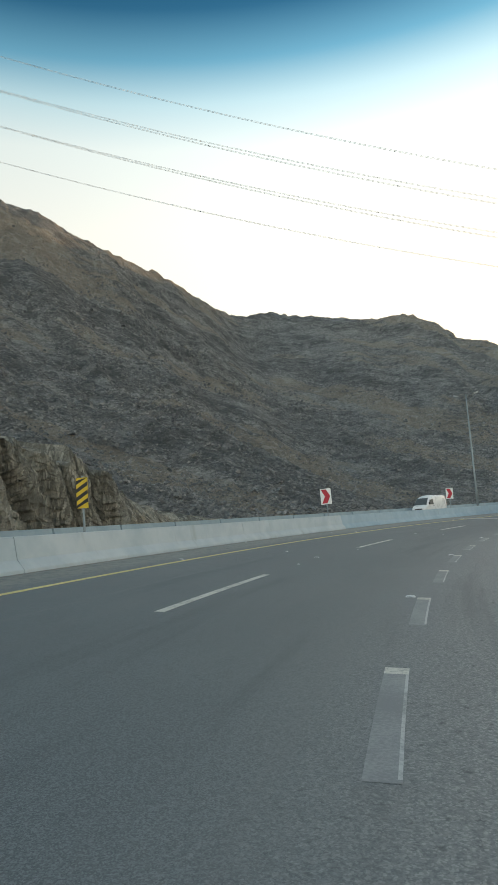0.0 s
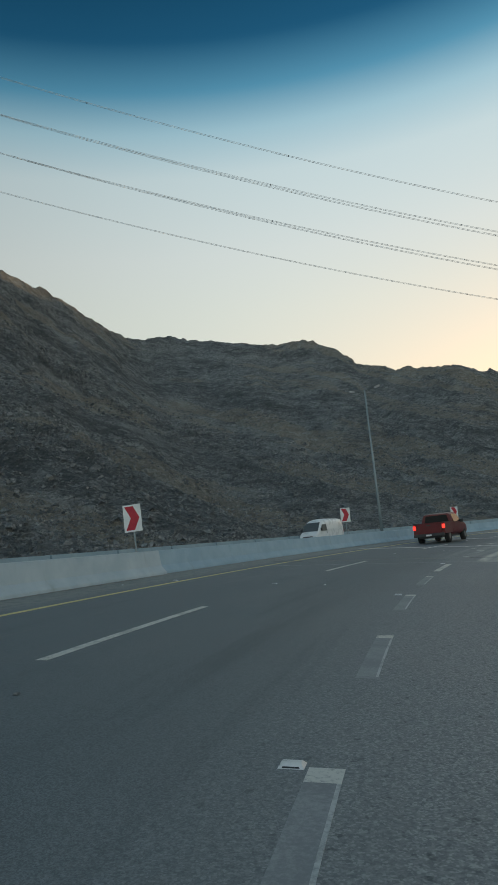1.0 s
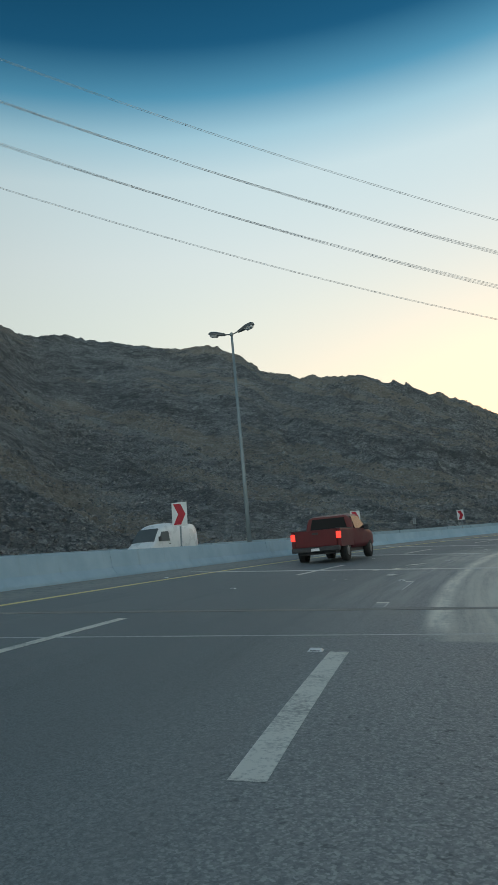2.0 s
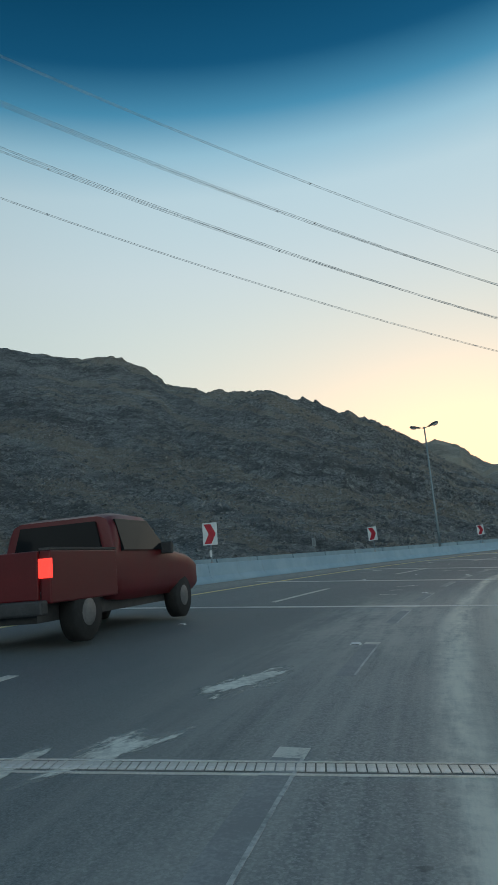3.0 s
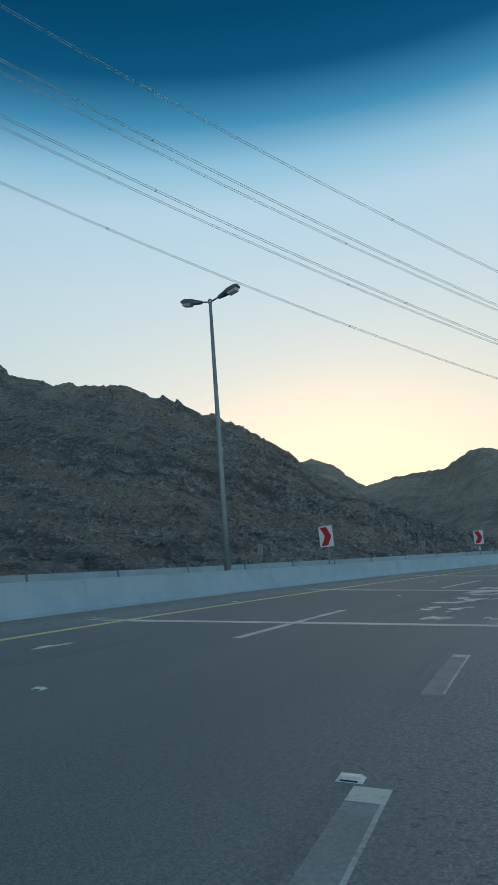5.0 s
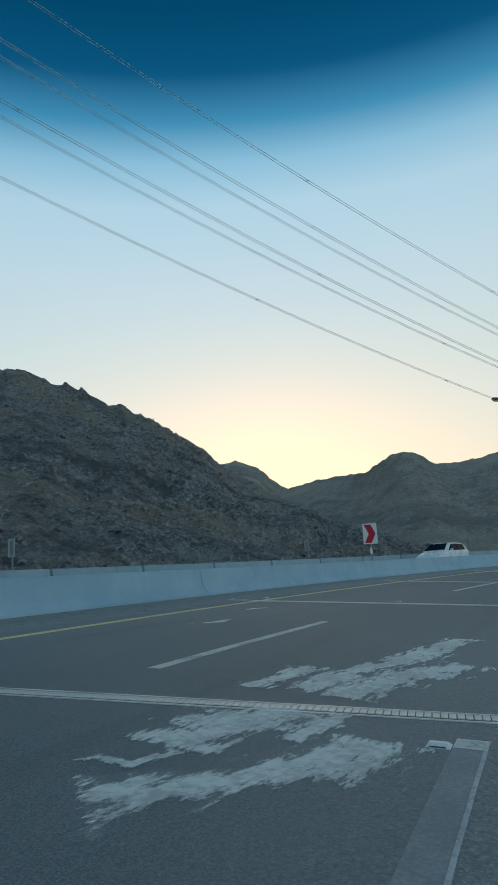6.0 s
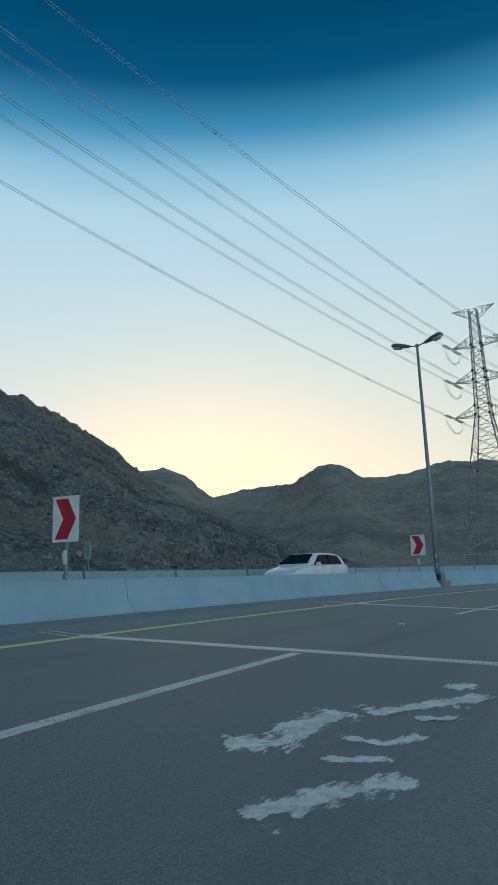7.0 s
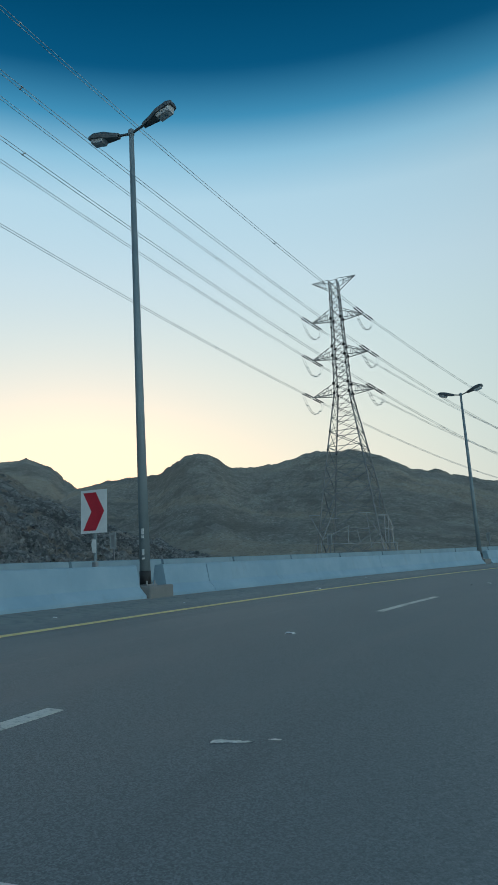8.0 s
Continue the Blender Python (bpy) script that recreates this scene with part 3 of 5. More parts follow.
def rock_cut():
    """The blasted rock face beside the far carriageway, broken into upright slabs."""
    ss = span(-60, 7.2, 0.11)
    nz = 44
    verts, faces = [], []
    for s in ss:
        top = float(np.interp(s, (-62, -40, -12.9, -9.3, -5.7, -4.2, -2.6, -0.8, 2.2, 5.2, 7.2), (8.0, 7.0, 5.8, 5.2, 4.4, 3.5, 2.8, 2.2, 1.8, 1.3, 0.4)))
        rocky = float(np.interp(s, (-5.3, -1.8), (1.0, 0.25)))
        for j in range(nz + 1):
            u = min(1.0, j / (nz - 8))
            z = 0.1 + (top - 0.1) * u
            lean = s + z * 0.22 + 0.22 * noise.noise((s * 0.5, z * 0.22, 7))
            slab, fin = lean * 1.6, lean * 4.7 + 0.5 * noise.noise((s * 2.0, z * 0.5, 3))
            col = noise.cell(Vector((math.floor(slab), 3, 1)))
            thin = noise.cell(Vector((math.floor(fin), 6, 4))) + 0.5 * noise.noise((math.floor(fin) * 3.1, z * 0.8, 4))
            groove = abs(fin % 1.0 - 0.5) ** 3 * 1.6
            d = 14.7 + (1.0 + 1.5 * (1 - rocky)) * u + rocky * (col * 0.5 + thin * 0.34 + groove) + noise.fractal((s * 0.45, z * 0.25, 5), 0.8, 2.1, 5) * 0.45
            z += (noise.fractal((s * 1.1, 2, 9), 0.8, 2, 4) * 0.4 + (thin - 0.5) * 0.5 * rocky) * u
            back = max(0, j - (nz - 8)) / 8
            d += back * 7
            z += back * 1.2 + noise.noise((s * 0.8, back * 3, 2)) * 0.35 * back
            x, y = road_xy(s, d)
            verts.append((x, y, z))
    for i in range(len(ss) - 1):
        for j in range(nz):
            p = i * (nz + 1) + j
            faces.append((p, p + 1, p + nz + 2, p + nz + 1))
    me = bpy.data.meshes.new("rock_cut")
    me.from_pydata(verts, [], faces)
    me.materials.append(M_CUT)
    return tagged(new("rock_cut", me), "tan and grey blasted rock face with upright broken slabs", "rock face", kind="structure")


rock_cut()


# ---- barriers ----
JERSEY = ((-0.06, 0.0), (-0.06, 0.07), (0.10, 0.27), (0.17, 0.72), (0.20, 0.74), (0.36, 0.74), (0.39, 0.72), (0.46, 0.27), (0.62, 0.07), (0.62, 0.0))


def barrier_piece(s0, s1, d0, z0, tall):
    """One cast length of barrier that follows the bend; its ends are closed."""
    bm = bmesh.new()
    rings = []
    for s in span(s0, s1, 1.2):
        x, y = road_xy(s, d0)
        a = heading(s)
        rings.append([bm.verts.new((x - q * math.cos(a), y + q * math.sin(a), z0 + h * float(np.interp(s, (25, 50), tall)) / 0.74)) for q, h in JERSEY])
    n = len(JERSEY)
    for r0, r1 in zip(rings, rings[1:]):
        for k in range(n):
            bm.faces.new((r0[k], r1[k], r1[(k + 1) % n], r0[(k + 1) % n]))
    bm.faces.new(rings[0])
    bm.faces.new(rings[-1][::-1])
    return bm


LAMPS = ((26.45, 6.09, 10.97), (68.99, 6.14, 10.47), (111.71, 4.95, 10.88), (135.24, 5.05, 9.08))      # along, across, height
NEAR_D, FAR_D = 4.75, 11.75


def gaps_free(cuts, lo, hi):
    """Splits lo..hi at the cuts and leaves out the lamp footings."""
    out, at = [], lo
    for c in sorted(cuts):
        if lo < c < hi:
            out.append((at, c))
            at = c
    out.append((at, hi))
    return out


JOINTS = [-52.12, -42.14, -32.17, -24.12, -11.84, -0.65, 4.76, 14.31, 25.64, 37.0, 46.7, 58.0, 69.64, 81.08, 94.03, 106.43, 113.9, 124.39, 146.88, 158.87, 170.87, 182.86, 195.85]
stretches, _at = [], -62.0
for q, across, _ in LAMPS:
    if across < 5.5:
        stretches.append((_at, q - 0.3))
        _at = q + 0.55
stretches.append((_at, 210.0))
for lo, hi in stretches:
    for a, b in gaps_free(JOINTS, lo, hi):
        shift = 0.12 if b <= 0.0 else 0.0          # the first lengths stand a little proud
        tagged(part("concrete_barrier", barrier_piece(a + 0.012, b - 0.012, NEAR_D - shift, 0.37, (0.74, 0.67)), M_BRIGHTBARRIER if shift else M_BARRIER),
               "pale blue-white painted concrete median barrier, dust-stained", "barrier", "median barrier lengths")
for k in range(64):
    a = -60 + k * 4.2
    b = a + 4.2
    tagged(part("concrete_barrier", barrier_piece(a + 0.06, b - 0.06, FAR_D, 0.58, (0.80, 0.83)), M_FARBARRIER),
           "pale concrete barrier length beyond the oncoming lanes", "barrier", "far barrier lengths")


# ---- power line ----
TOWER, TOWER_K = (198.84, 147.45, 0.8), 0.962
LEVELS = ((47.2, 5.25), (39.6, 5.65), (32.1, 6.15))


def bar(bm, a, b, w=0.12):
    """One angle bar of the lattice."""
    a, b = Vector(a), Vector(b)
    t = (b - a)
    m = Matrix.Translation(a) @ t.to_track_quat("Y", "Z").to_matrix().to_4x4()
    return box(bm, -w / 2, w / 2, 0, t.length, -w / 2, w / 2, m)


def half_width(z):
    return float(np.interp(z, (-2, 21, 32, 48, 55), (6.6, 3.2, 1.45, 0.95, 0.8)))


def corner(z, k):
    h = half_width(z)
    return (h * (1 if k in (0, 1) else -1), h * (1 if k in (0, 3) else -1), z)


def pylon(m):
    root = thing("transmission_tower", m, "tall grey steel lattice power pylon with three pairs of crossarms", "pylon")
    for k in range(4):
        bm = bmesh.new()
        for z0, z1 in ((-2, 21), (21, 32), (32, 48), (48, 55)):
            bar(bm, corner(z0, k), corner(z1, k), 0.19 if z0 < 30 else 0.14)
        leg = part("leg", bm, M_LATTICE, root)
        for z in (21.0, 24.5, 29.7, 32.1, 34.0, 37.8, 39.6, 41.5, 45.3, 47.2, 51.2):
            c, w = Vector(corner(z, k)), 0.24 if z in (32.1, 34.0, 39.6, 41.5, 47.2) else 0.16
            part("gusset", box(bmesh.new(), c.x - w, c.x + w, c.y - w, c.y + w, c.z - w, c.z + w, None, 0.05), M_DARKBAND, leg, "dark bolted joint plate")
    zs = [-2, 6, 13.5, 18, 21.5, 24.5, 27.2, 29.7, 32.1, 34, 35.9, 37.8, 39.6, 41.5, 43.4, 45.3, 47.2, 49.2, 51.2, 53.1, 55]
    for side in range(4):
        bm = bmesh.new()
        for z0, z1 in zip(zs, zs[1:]):
            w = 0.10 if z0 < 22 else 0.075
            bar(bm, corner(z0, side), corner(z1, (side + 1) % 4), w)
            bar(bm, corner(z0, (side + 1) % 4), corner(z1, side), w)
            bar(bm, corner(z1, side), corner(z1, (side + 1) % 4), w)
            if z0 < 14:
                zm = (z0 + z1) / 2
                c0, c1 = Vector(corner(zm, side)), Vector(corner(zm, (side + 1) % 4))
                bar(bm, c0, (c0 + c1) / 2, w)
                bar(bm, c1, (c0 + c1) / 2, w)
                bar(bm, (c0 + c1) / 2, corner(z1, side), w)
                bar(bm, (c0 + c1) / 2, corner(z1, (side + 1) % 4), w)
        part("bracing", bm, M_LATTICE, root)
    for sign in (1, -1):
        for z, reach in LEVELS:
            bm = bmesh.new()
            tip, h = Vector((0, sign * reach, z)), half_width(z)
            for sx in (1, -1):
                lowp, high = Vector((sx * h, sign * h, z - 0.2)), Vector((sx * half_width(z + 1.9), sign * half_width(z + 1.9), z + 1.9))
                bar(bm, lowp, tip, 0.11)
                bar(bm, high, tip, 0.09)
                for f, g in ((0.25, 0.5), (0.5, 0.72), (0.72, 0.86)):
                    bar(bm, lowp.lerp(tip, f), high.lerp(tip, f), 0.06)
                    bar(bm, lowp.lerp(tip, g), high.lerp(tip, f), 0.06)
            for f in (0.0, 0.3, 0.55, 0.78):
                bar(bm, Vector((h, sign * h, z - 0.2)).lerp(tip, f), Vector((-h, sign * h, z - 0.2)).lerp(tip, f), 0.06)
                if f:
                    bar(bm, Vector((h, sign * h, z - 0.2)).lerp(tip, f - 0.27), Vector((-h, sign * h, z - 0.2)).lerp(tip, f), 0.055)
            part("crossarm", bm, M_LATTICE, root)
        bm = bmesh.new()
        tip = Vector((0, sign * 4.4, 55.4))
        for sx in (1, -1):
            lowp, high = Vector((sx * 0.82, sign * 0.82, 53.2)), Vector((sx * 0.8, sign * 0.8, 55.2))
            bar(bm, lowp, tip, 0.085)
            bar(bm, high, tip, 0.085)
            for f in (0.3, 0.6):
                bar(bm, lowp.lerp(tip, f), high.lerp(tip, f), 0.055)
                bar(bm, lowp.lerp(tip, f + 0.25), high.lerp(tip, f), 0.055)
        part("earth_wire_arm", bm, M_LATTICE, root)
    return root


ARM = 12.7                      # the crossarms' bearing, degrees left of +y
tower = pylon(pose(*TOWER, 0, 0, ARM))
tower.scale = (TOWER_K, TOWER_K, TOWER_K)


def arm_tip(level, sign, centre=TOWER, bearing=ARM, size=TOWER_K):
    z, reach = LEVELS[level]
    return Vector((centre[0] - sign * reach * size * math.sin(radians(bearing)), centre[1] + sign * reach * size * math.cos(radians(bearing)), centre[2] + z * size))


def sagging(a, b, sag, n):
    return [a.lerp(b, i / n) - Vector((0, 0, 4 * sag * (i / n) * (1 - i / n))) for i in range(n + 1)]


def power_span(a, b, sag, label):
    """A twin conductor between two arms, with its insulator strings at a and spacers along it."""
    root = thing("power_cable", Matrix.Identity(4), label, "power line", "twin conductors")
    pts = sagging(a, b, sag, 90)
    t = (b - a).normalized()
    side = t.cross(Vector((0, 0, 1))).normalized()
    first = 1
    while (pts[first] - a).length < 3.2:
        first += 1
    run = [a.lerp(pts[first], min(1.0, 3.2 / (pts[first] - a).length))] + pts[first:]
    for off in (-0.22, 0.22):
        part("conductor", tube(bmesh.new(), [p + side * off for p in run], 0.034, 6), M_CABLE, root)
        ins = bmesh.new()
        for i in range(16):
            p, q = a.lerp(run[0], 0.12 + i * 0.052), a.lerp(run[0], 0.12 + i * 0.052 + 0.03)
            tube(ins, [p + side * off * 1.2, p.lerp(q, 0.5) + side * off * 1.2, q + side * off * 1.2], [0.05, 0.12, 0.05], 7)
        part("insulator_string", ins, M_INSUL, root)
    length, at, acc = 24.0, 0.0, 0.0
    for p, q in zip(run, run[1:]):
        seg = (q - p).length
        while acc + seg >= length + at:
            m = p.lerp(q, (length + at - acc) / seg)
            bm = bmesh.new()
            bar(bm, m - side * 0.3, m + side * 0.3, 0.09)
            bar(bm, m - side * 0.22 + t * 0.12, m - side * 0.22 - t * 0.12, 0.1)
            bar(bm, m + side * 0.22 + t * 0.12, m + side * 0.22 - t * 0.12, 0.1)
            part("spacer", bm, M_CABLE, root)
            at += 46.0
        acc += seg
    return root, run[0]


NEXT, NEXT_ARM, NEXT_K, SPAN_SAG = (-95.8, 168.6, 74.1), 46.6, 1.36, 11.8       # unseen tower, placed and enlarged so the cables fit the camera's view
next_tower = copy_thing(tower, pose(*NEXT, 0, 0, NEXT_ARM))      # it stands up on the hillside
next_tower.scale = (NEXT_K, NEXT_K, NEXT_K)
bpy.context.view_layer.update()
FRAME = ((-7.8, 9.3, -5.9, 9.3), (-7.4, 8.9, -5.7, 5.1), (-5.7, 5.1, -1.0, 7.2), (-1.1, 7.2, -1.4, 4.2), (-6.0, 5.0, -6.1, -1.4), (-4.2, 8.5, -2.7, 8.5), (-3.2, 10.5, -5.7, 5.1),
         (0.4, 9.3, 2.8, 9.1), (2.1, 9.2, 2.8, -1.4), (3.1, 7.2, 4.6, 4.0), (4.1, 8.6, 5.6, 8.6), (5.1, 8.6, 4.7, -1.4), (5.8, 8.4, 5.4, 3.9), (6.3, 6.2, 6.2, 3.9), (5.8, 8.1, 6.4, 6.2), (4.9, 6.3, 6.3, 6.0), (-7.2, 4.4, 7.0, 3.8), (6.8, 3.7, 6.5, -1.4), (0.2, 6.7, 0.7, 4.2), (0.2, 6.7, 2.4, 6.4))
for a, za, b, zb in FRAME:                     # bracing bars at the legs' feet, laid on one plane to fit the camera's view
    bm = bmesh.new()
    for back in (0.0, 0.7):
        bar(bm, (TOWER[0] - 0.9 * (5 - back) + 0.43 * a, TOWER[1] - 0.43 * (5 - back) - 0.9 * a, za), (TOWER[0] - 0.9 * (5 - back) + 0.43 * b, TOWER[1] - 0.43 * (5 - back) - 0.9 * b, zb), 0.10)
    fr = part("foot_frame", bm, M_STEEL, tower, "pale galvanised bracing bar")
    fr.matrix_parent_inverse = tower.matrix_world.inverted()
AWAY_V, AWAY_SAG = Vector((240.0, -28.0, -4.0)), 9.0
for lv in range(3):
    for sg in (1, -1):
        a = arm_tip(lv, sg)
        b = arm_tip(lv, sg, NEXT, NEXT_ARM, NEXT_K)
        _, e0 = power_span(a, b, SPAN_SAG, "dark twin power cable with spacers, strung high over the road")
        c = arm_tip(lv, sg, (TOWER[0] + AWAY_V[0], TOWER[1] + AWAY_V[1], AWAY_V[2]), ARM + 10)
        _, e1 = power_span(a, c, AWAY_SAG, "dark twin power cable running on beyond the pylon")
        jumper = thing("jumper_cable", Matrix.Identity(4), "slack twin jumper loop hanging under a crossarm", "power line", "jumper loops")
        for off in (-0.2, 0.2):
            mid = (e0 + e1) / 2
            pts = [e0.lerp(e1, i / 16) - Vector((0, 0, 3.0 * math.sin(math.pi * i / 16) ** 0.7)) + Vector((0, off, 0)) for i in range(17)]
            part("loop", tube(bmesh.new(), pts, 0.026, 5), M_CABLE, jumper)
        for i in (3, 5, 7, 9, 11, 13):
            p = e0.lerp(e1, i / 16) - Vector((0, 0, 3.0 * math.sin(math.pi * i / 16) ** 0.7))
            part("spacer", bar(bmesh.new(), p - Vector((0, 0.3, 0)), p + Vector((0, 0.3, 0)), 0.1), M_CABLE, jumper)


# ---- street lamps ----
def street_lamp(s, d, tall, papered):
    root = thing("street_lamp", road_pose(s, d, 0.0), "tall grey tapered steel lamp post with two angled heads", "street lamp", "median street lamps")
    bm = bmesh.new()
    box(bm, -0.33, 0.33, -0.28, 0.52, 0.33, 0.62, None, 0.03)
    part("footing", bm, M_FOOTING, root, "bare concrete footing")
    base = bmesh.new()
    box(base, -0.17, 0.17, -0.17, 0.17, 0.62, 0.65)
    for sx in (-1, 1):
        for sy in (-1, 1):
            tube(base, [(sx * 0.13, sy * 0.13, 0.64), (sx * 0.13, sy * 0.13, 0.72)], 0.018, 6)
    part("base_plate", base, M_STEEL, root)
    part("band", tube(bmesh.new(), [(0, 0, 0.65), (0, 0, 0.92)], 0.119, 14), M_DARKBAND, root, "black painted band", True)
    part("post", tube(bmesh.new(), [(0, 0, 0.92), (0, 0, 4), (0, 0, tall)], [0.110, 0.092, 0.055], 14), M_POLE, root, "", True)
    part("cap", tube(bmesh.new(), [(0, 0, tall), (0, 0, tall + 0.12), (0, 0, tall + 0.16)], [0.075, 0.075, 0.03], 10), M_POLE, root)
    for sx in (-1, 1):
        m = Matrix.Translation((0, 0, tall + 0.04)) @ pose(0, 0, 0, 0, -sx * 13, 0)
        arm = bmesh.new()
        tube(arm, [m @ Vector((0, 0, 0)), m @ Vector((sx * 0.42, 0, 0))], 0.03, 8)
        part("arm", arm, M_LAMPHEAD, root)
        head = bmesh.new()
        prof = ((0.36, 0.06, 0.05, -0.05), (0.62, 0.10, 0.09, -0.06), (0.80, 0.15, 0.12, -0.05), (1.10, 0.16, 0.12, -0.04), (1.22, 0.12, 0.08, -0.03))
        rings = []
        for x, w, zt, zb in prof:
            rings.append([head.verts.new(m @ Vector((sx * x, y, z))) for y, z in ((-w, zb), (-w, zt * 0.4), (-w * 0.6, zt), (w * 0.6, zt), (w, zt * 0.4), (w, zb))])
        for r0, r1 in zip(rings, rings[1:]):
            for k in range(6):
                head.faces.new((r0[k], r0[(k + 1) % 6], r1[(k + 1) % 6], r1[k]))
        head.faces.new(rings[0][::-1])
        head.faces.new(rings[-1])
        bmesh.ops.recalc_face_normals(head, faces=head.faces)
        hd = part("lamp_head", head, M_LAMPHEAD, root)
        lens = bmesh.new()
        rl = []
        for x, w, z in ((0.74, 0.10, -0.045), (0.80, 0.13, -0.14), (1.12, 0.13, -0.14), (1.18, 0.09, -0.035)):
            rl.append([lens.verts.new(m @ Vector((sx * x, y, zz))) for y, zz in ((-w, -0.03), (-w * 0.8, z), (w * 0.8, z), (w, -0.03))])
        for r0, r1 in zip(rl, rl[1:]):
            for k in range(4):
                lens.faces.new((r0[k], r0[(k + 1) % 4], r1[(k + 1) % 4], r1[k]))
        lens.faces.new(rl[0][::-1])
        lens.faces.new(rl[-1])
        bmesh.ops.recalc_face_normals(lens, faces=lens.faces)
        part("lens", lens, M_LENS, hd, "pale diffusing lens")
    for z0, z1 in ((1.66, 1.78), (1.58, 1.64), (1.24, 1.36), (1.15, 1.19)) if papered else ():
        part("sticker", box(bmesh.new(), 0.015, 0.065, -0.112, -0.094, z0, z1), M_REFLECT, root, "torn white paper remnant")
    return root


for s, d, tall in LAMPS:
    street_lamp(s, d, tall, 100 < s < 120)


# ---- signs on the barrier ----
def plate(bm, poly, y, thick=0.004):
    """A flat piece from an outline in x and z, facing -y."""
    f = [bm.verts.new((x, y, z)) for x, z in poly]
    b = [bm.verts.new((x, y + thick, z)) for x, z in poly]
    bm.faces.new(f)
    bm.faces.new(b[::-1])
    n = len(poly)
    for k in range(n):
        bm.faces.new((f[k], b[k], b[(k + 1) % n], f[(k + 1) % n]))
    bmesh.ops.recalc_face_normals(bm, faces=bm.faces)
    return bm


def chevron_sign(s, lean=0.0, turn=0.0, low=0.0, across=5.12, tape=False):
    root = thing("chevron_sign", road_pose(s, across, 1.11, turn) @ pose(0, 0, 0, 0, lean, 0), "white board with a red chevron on a short steel post", "road sign", "curve chevrons")
    part("post", tube(bmesh.new(), [(0, 0, -0.30), (0, 0, 1.45 + low)], 0.03, 8), M_POLE, root)
    clamp = box(bmesh.new(), -0.04, 0.04, -0.045, 0.045, -0.06, 0.025)
    part("clamp", clamp, M_STEEL, root)
    z0 = 0.63 + low
    part("board", box(bmesh.new(), -0.30, 0.30, -0.045, -0.035, z0, z0 + 0.83, None, 0.003), M_SIGNWHITE, root, "white board")
    # a notched arrow, as two slanted bars
    arrow = plate(bmesh.new(), ((-0.24, z0 + 0.78), (0.05, z0 + 0.78), (0.24, z0 + 0.415), (-0.05, z0 + 0.415)), -0.050)
    plate(arrow, ((-0.05, z0 + 0.415), (0.24, z0 + 0.415), (0.05, z0 + 0.05), (-0.24, z0 + 0.05)), -0.050)
    part("chevron", arrow, M_SIGNRED, root, "red chevron")
    back = box(bmesh.new(), -0.22, 0.22, -0.034, -0.022, z0 + 0.18, z0 + 0.22)
    box(back, -0.22, 0.22, -0.034, -0.022, z0 + 0.62, z0 + 0.66)
    part("bracket", back, M_STEEL, root)
    if tape:
        rag = bmesh.new()
        ring = [[rag.verts.new((x, y, z)) for x, y in ((-0.036 - w, -0.035), (0.034 + w * 0.4, -0.037), (0.034, -0.030), (-0.036, -0.030))] for z, w in ((0.20, 0.0), (0.27, 0.02), (0.36, 0.03), (0.45, 0.008))]
        for a, b in zip(ring, ring[1:]):
            for k in range(4):
                rag.faces.new((a[k], a[(k + 1) % 4], b[(k + 1) % 4], b[k]))
        rag.faces.new(ring[0][::-1])
        rag.faces.new(ring[-1])
        part("tape", rag, M_REFLECT, root, "torn white tape on the post")
    return root


for s, across, lean, turn, low in ((-1.15, 5.28, -2, 4, 0.0), (19.22, 5.29, 1.5, 0, 0.09), (38.13, 5.35, 1, 2, 0.01), (55.92, 5.11, -2, -3, -0.01), (74.66, 5.09, -2, 0, 0.0), (92.63, 5.07, 0.5, 3, -0.035), (110.46, 5.14, 1, 5, -0.06), (147.0, 5.12, 0, 0, 0.0)):
    chevron_sign(s, lean, turn, low, across, s in (38.13, 92.63, 110.46))


def hazard_marker(s):
    root = thing("hazard_marker", road_pose(s, 5.12, 1.11, 3), "narrow yellow board with black diagonal stripes on a post", "road sign")
    part("post", tube(bmesh.new(), [(0, 0, -0.3), (0, 0, 1.4)], 0.03, 8), M_POLE, root)
    part("board", box(bmesh.new(), -0.16, 0.16, -0.045, -0.035, 0.59, 1.35, None, 0.003), M_SIGNYELLOW, root, "yellow board")
    for k in range(4):
        z = 0.59 + k * 0.205
        q = [(-0.158, max(0.595, z - 0.03)), (-0.158, min(1.345, z + 0.07)), (0.158, min(1.345, z + 0.25)), (0.158, min(1.345, z + 0.15))]
        part("stripe", plate(bmesh.new(), q, -0.050), M_BLACK, root, "black diagonal stripe")
    return root


hazard_marker(-21.1)


def delineator(s):
    root = thing("delineator_post", road_pose(s, 14.5, 0.3), "small white marker frame on a thin post behind the barrier", "marker post", "verge markers")
    part("post", box(bmesh.new(), -0.03, 0.03, -0.02, 0.02, -0.6, 1.75), M_STEEL, root)
    fr = bmesh.new()
    box(fr, -0.17, -0.09, -0.045, -0.022, 1.65, 2.3)
    box(fr, 0.09, 0.17, -0.045, -0.022, 1.65, 2.3)
    box(fr, -0.09, 0.09, -0.045, -0.022, 2.2, 2.3)
    box(fr, -0.09, 0.09, -0.045, -0.022, 1.65, 1.72)
    part("frame", fr, M_FRAME, root, "pale grey frame")
    part("panel", box(bmesh.new(), -0.09, 0.09, -0.035, -0.022, 1.72, 2.2), M_STEEL, root)
    return root


for s in (64.4, 83.4, 102.0, 120.7, 136.0, 154.4):
    delineator(s)


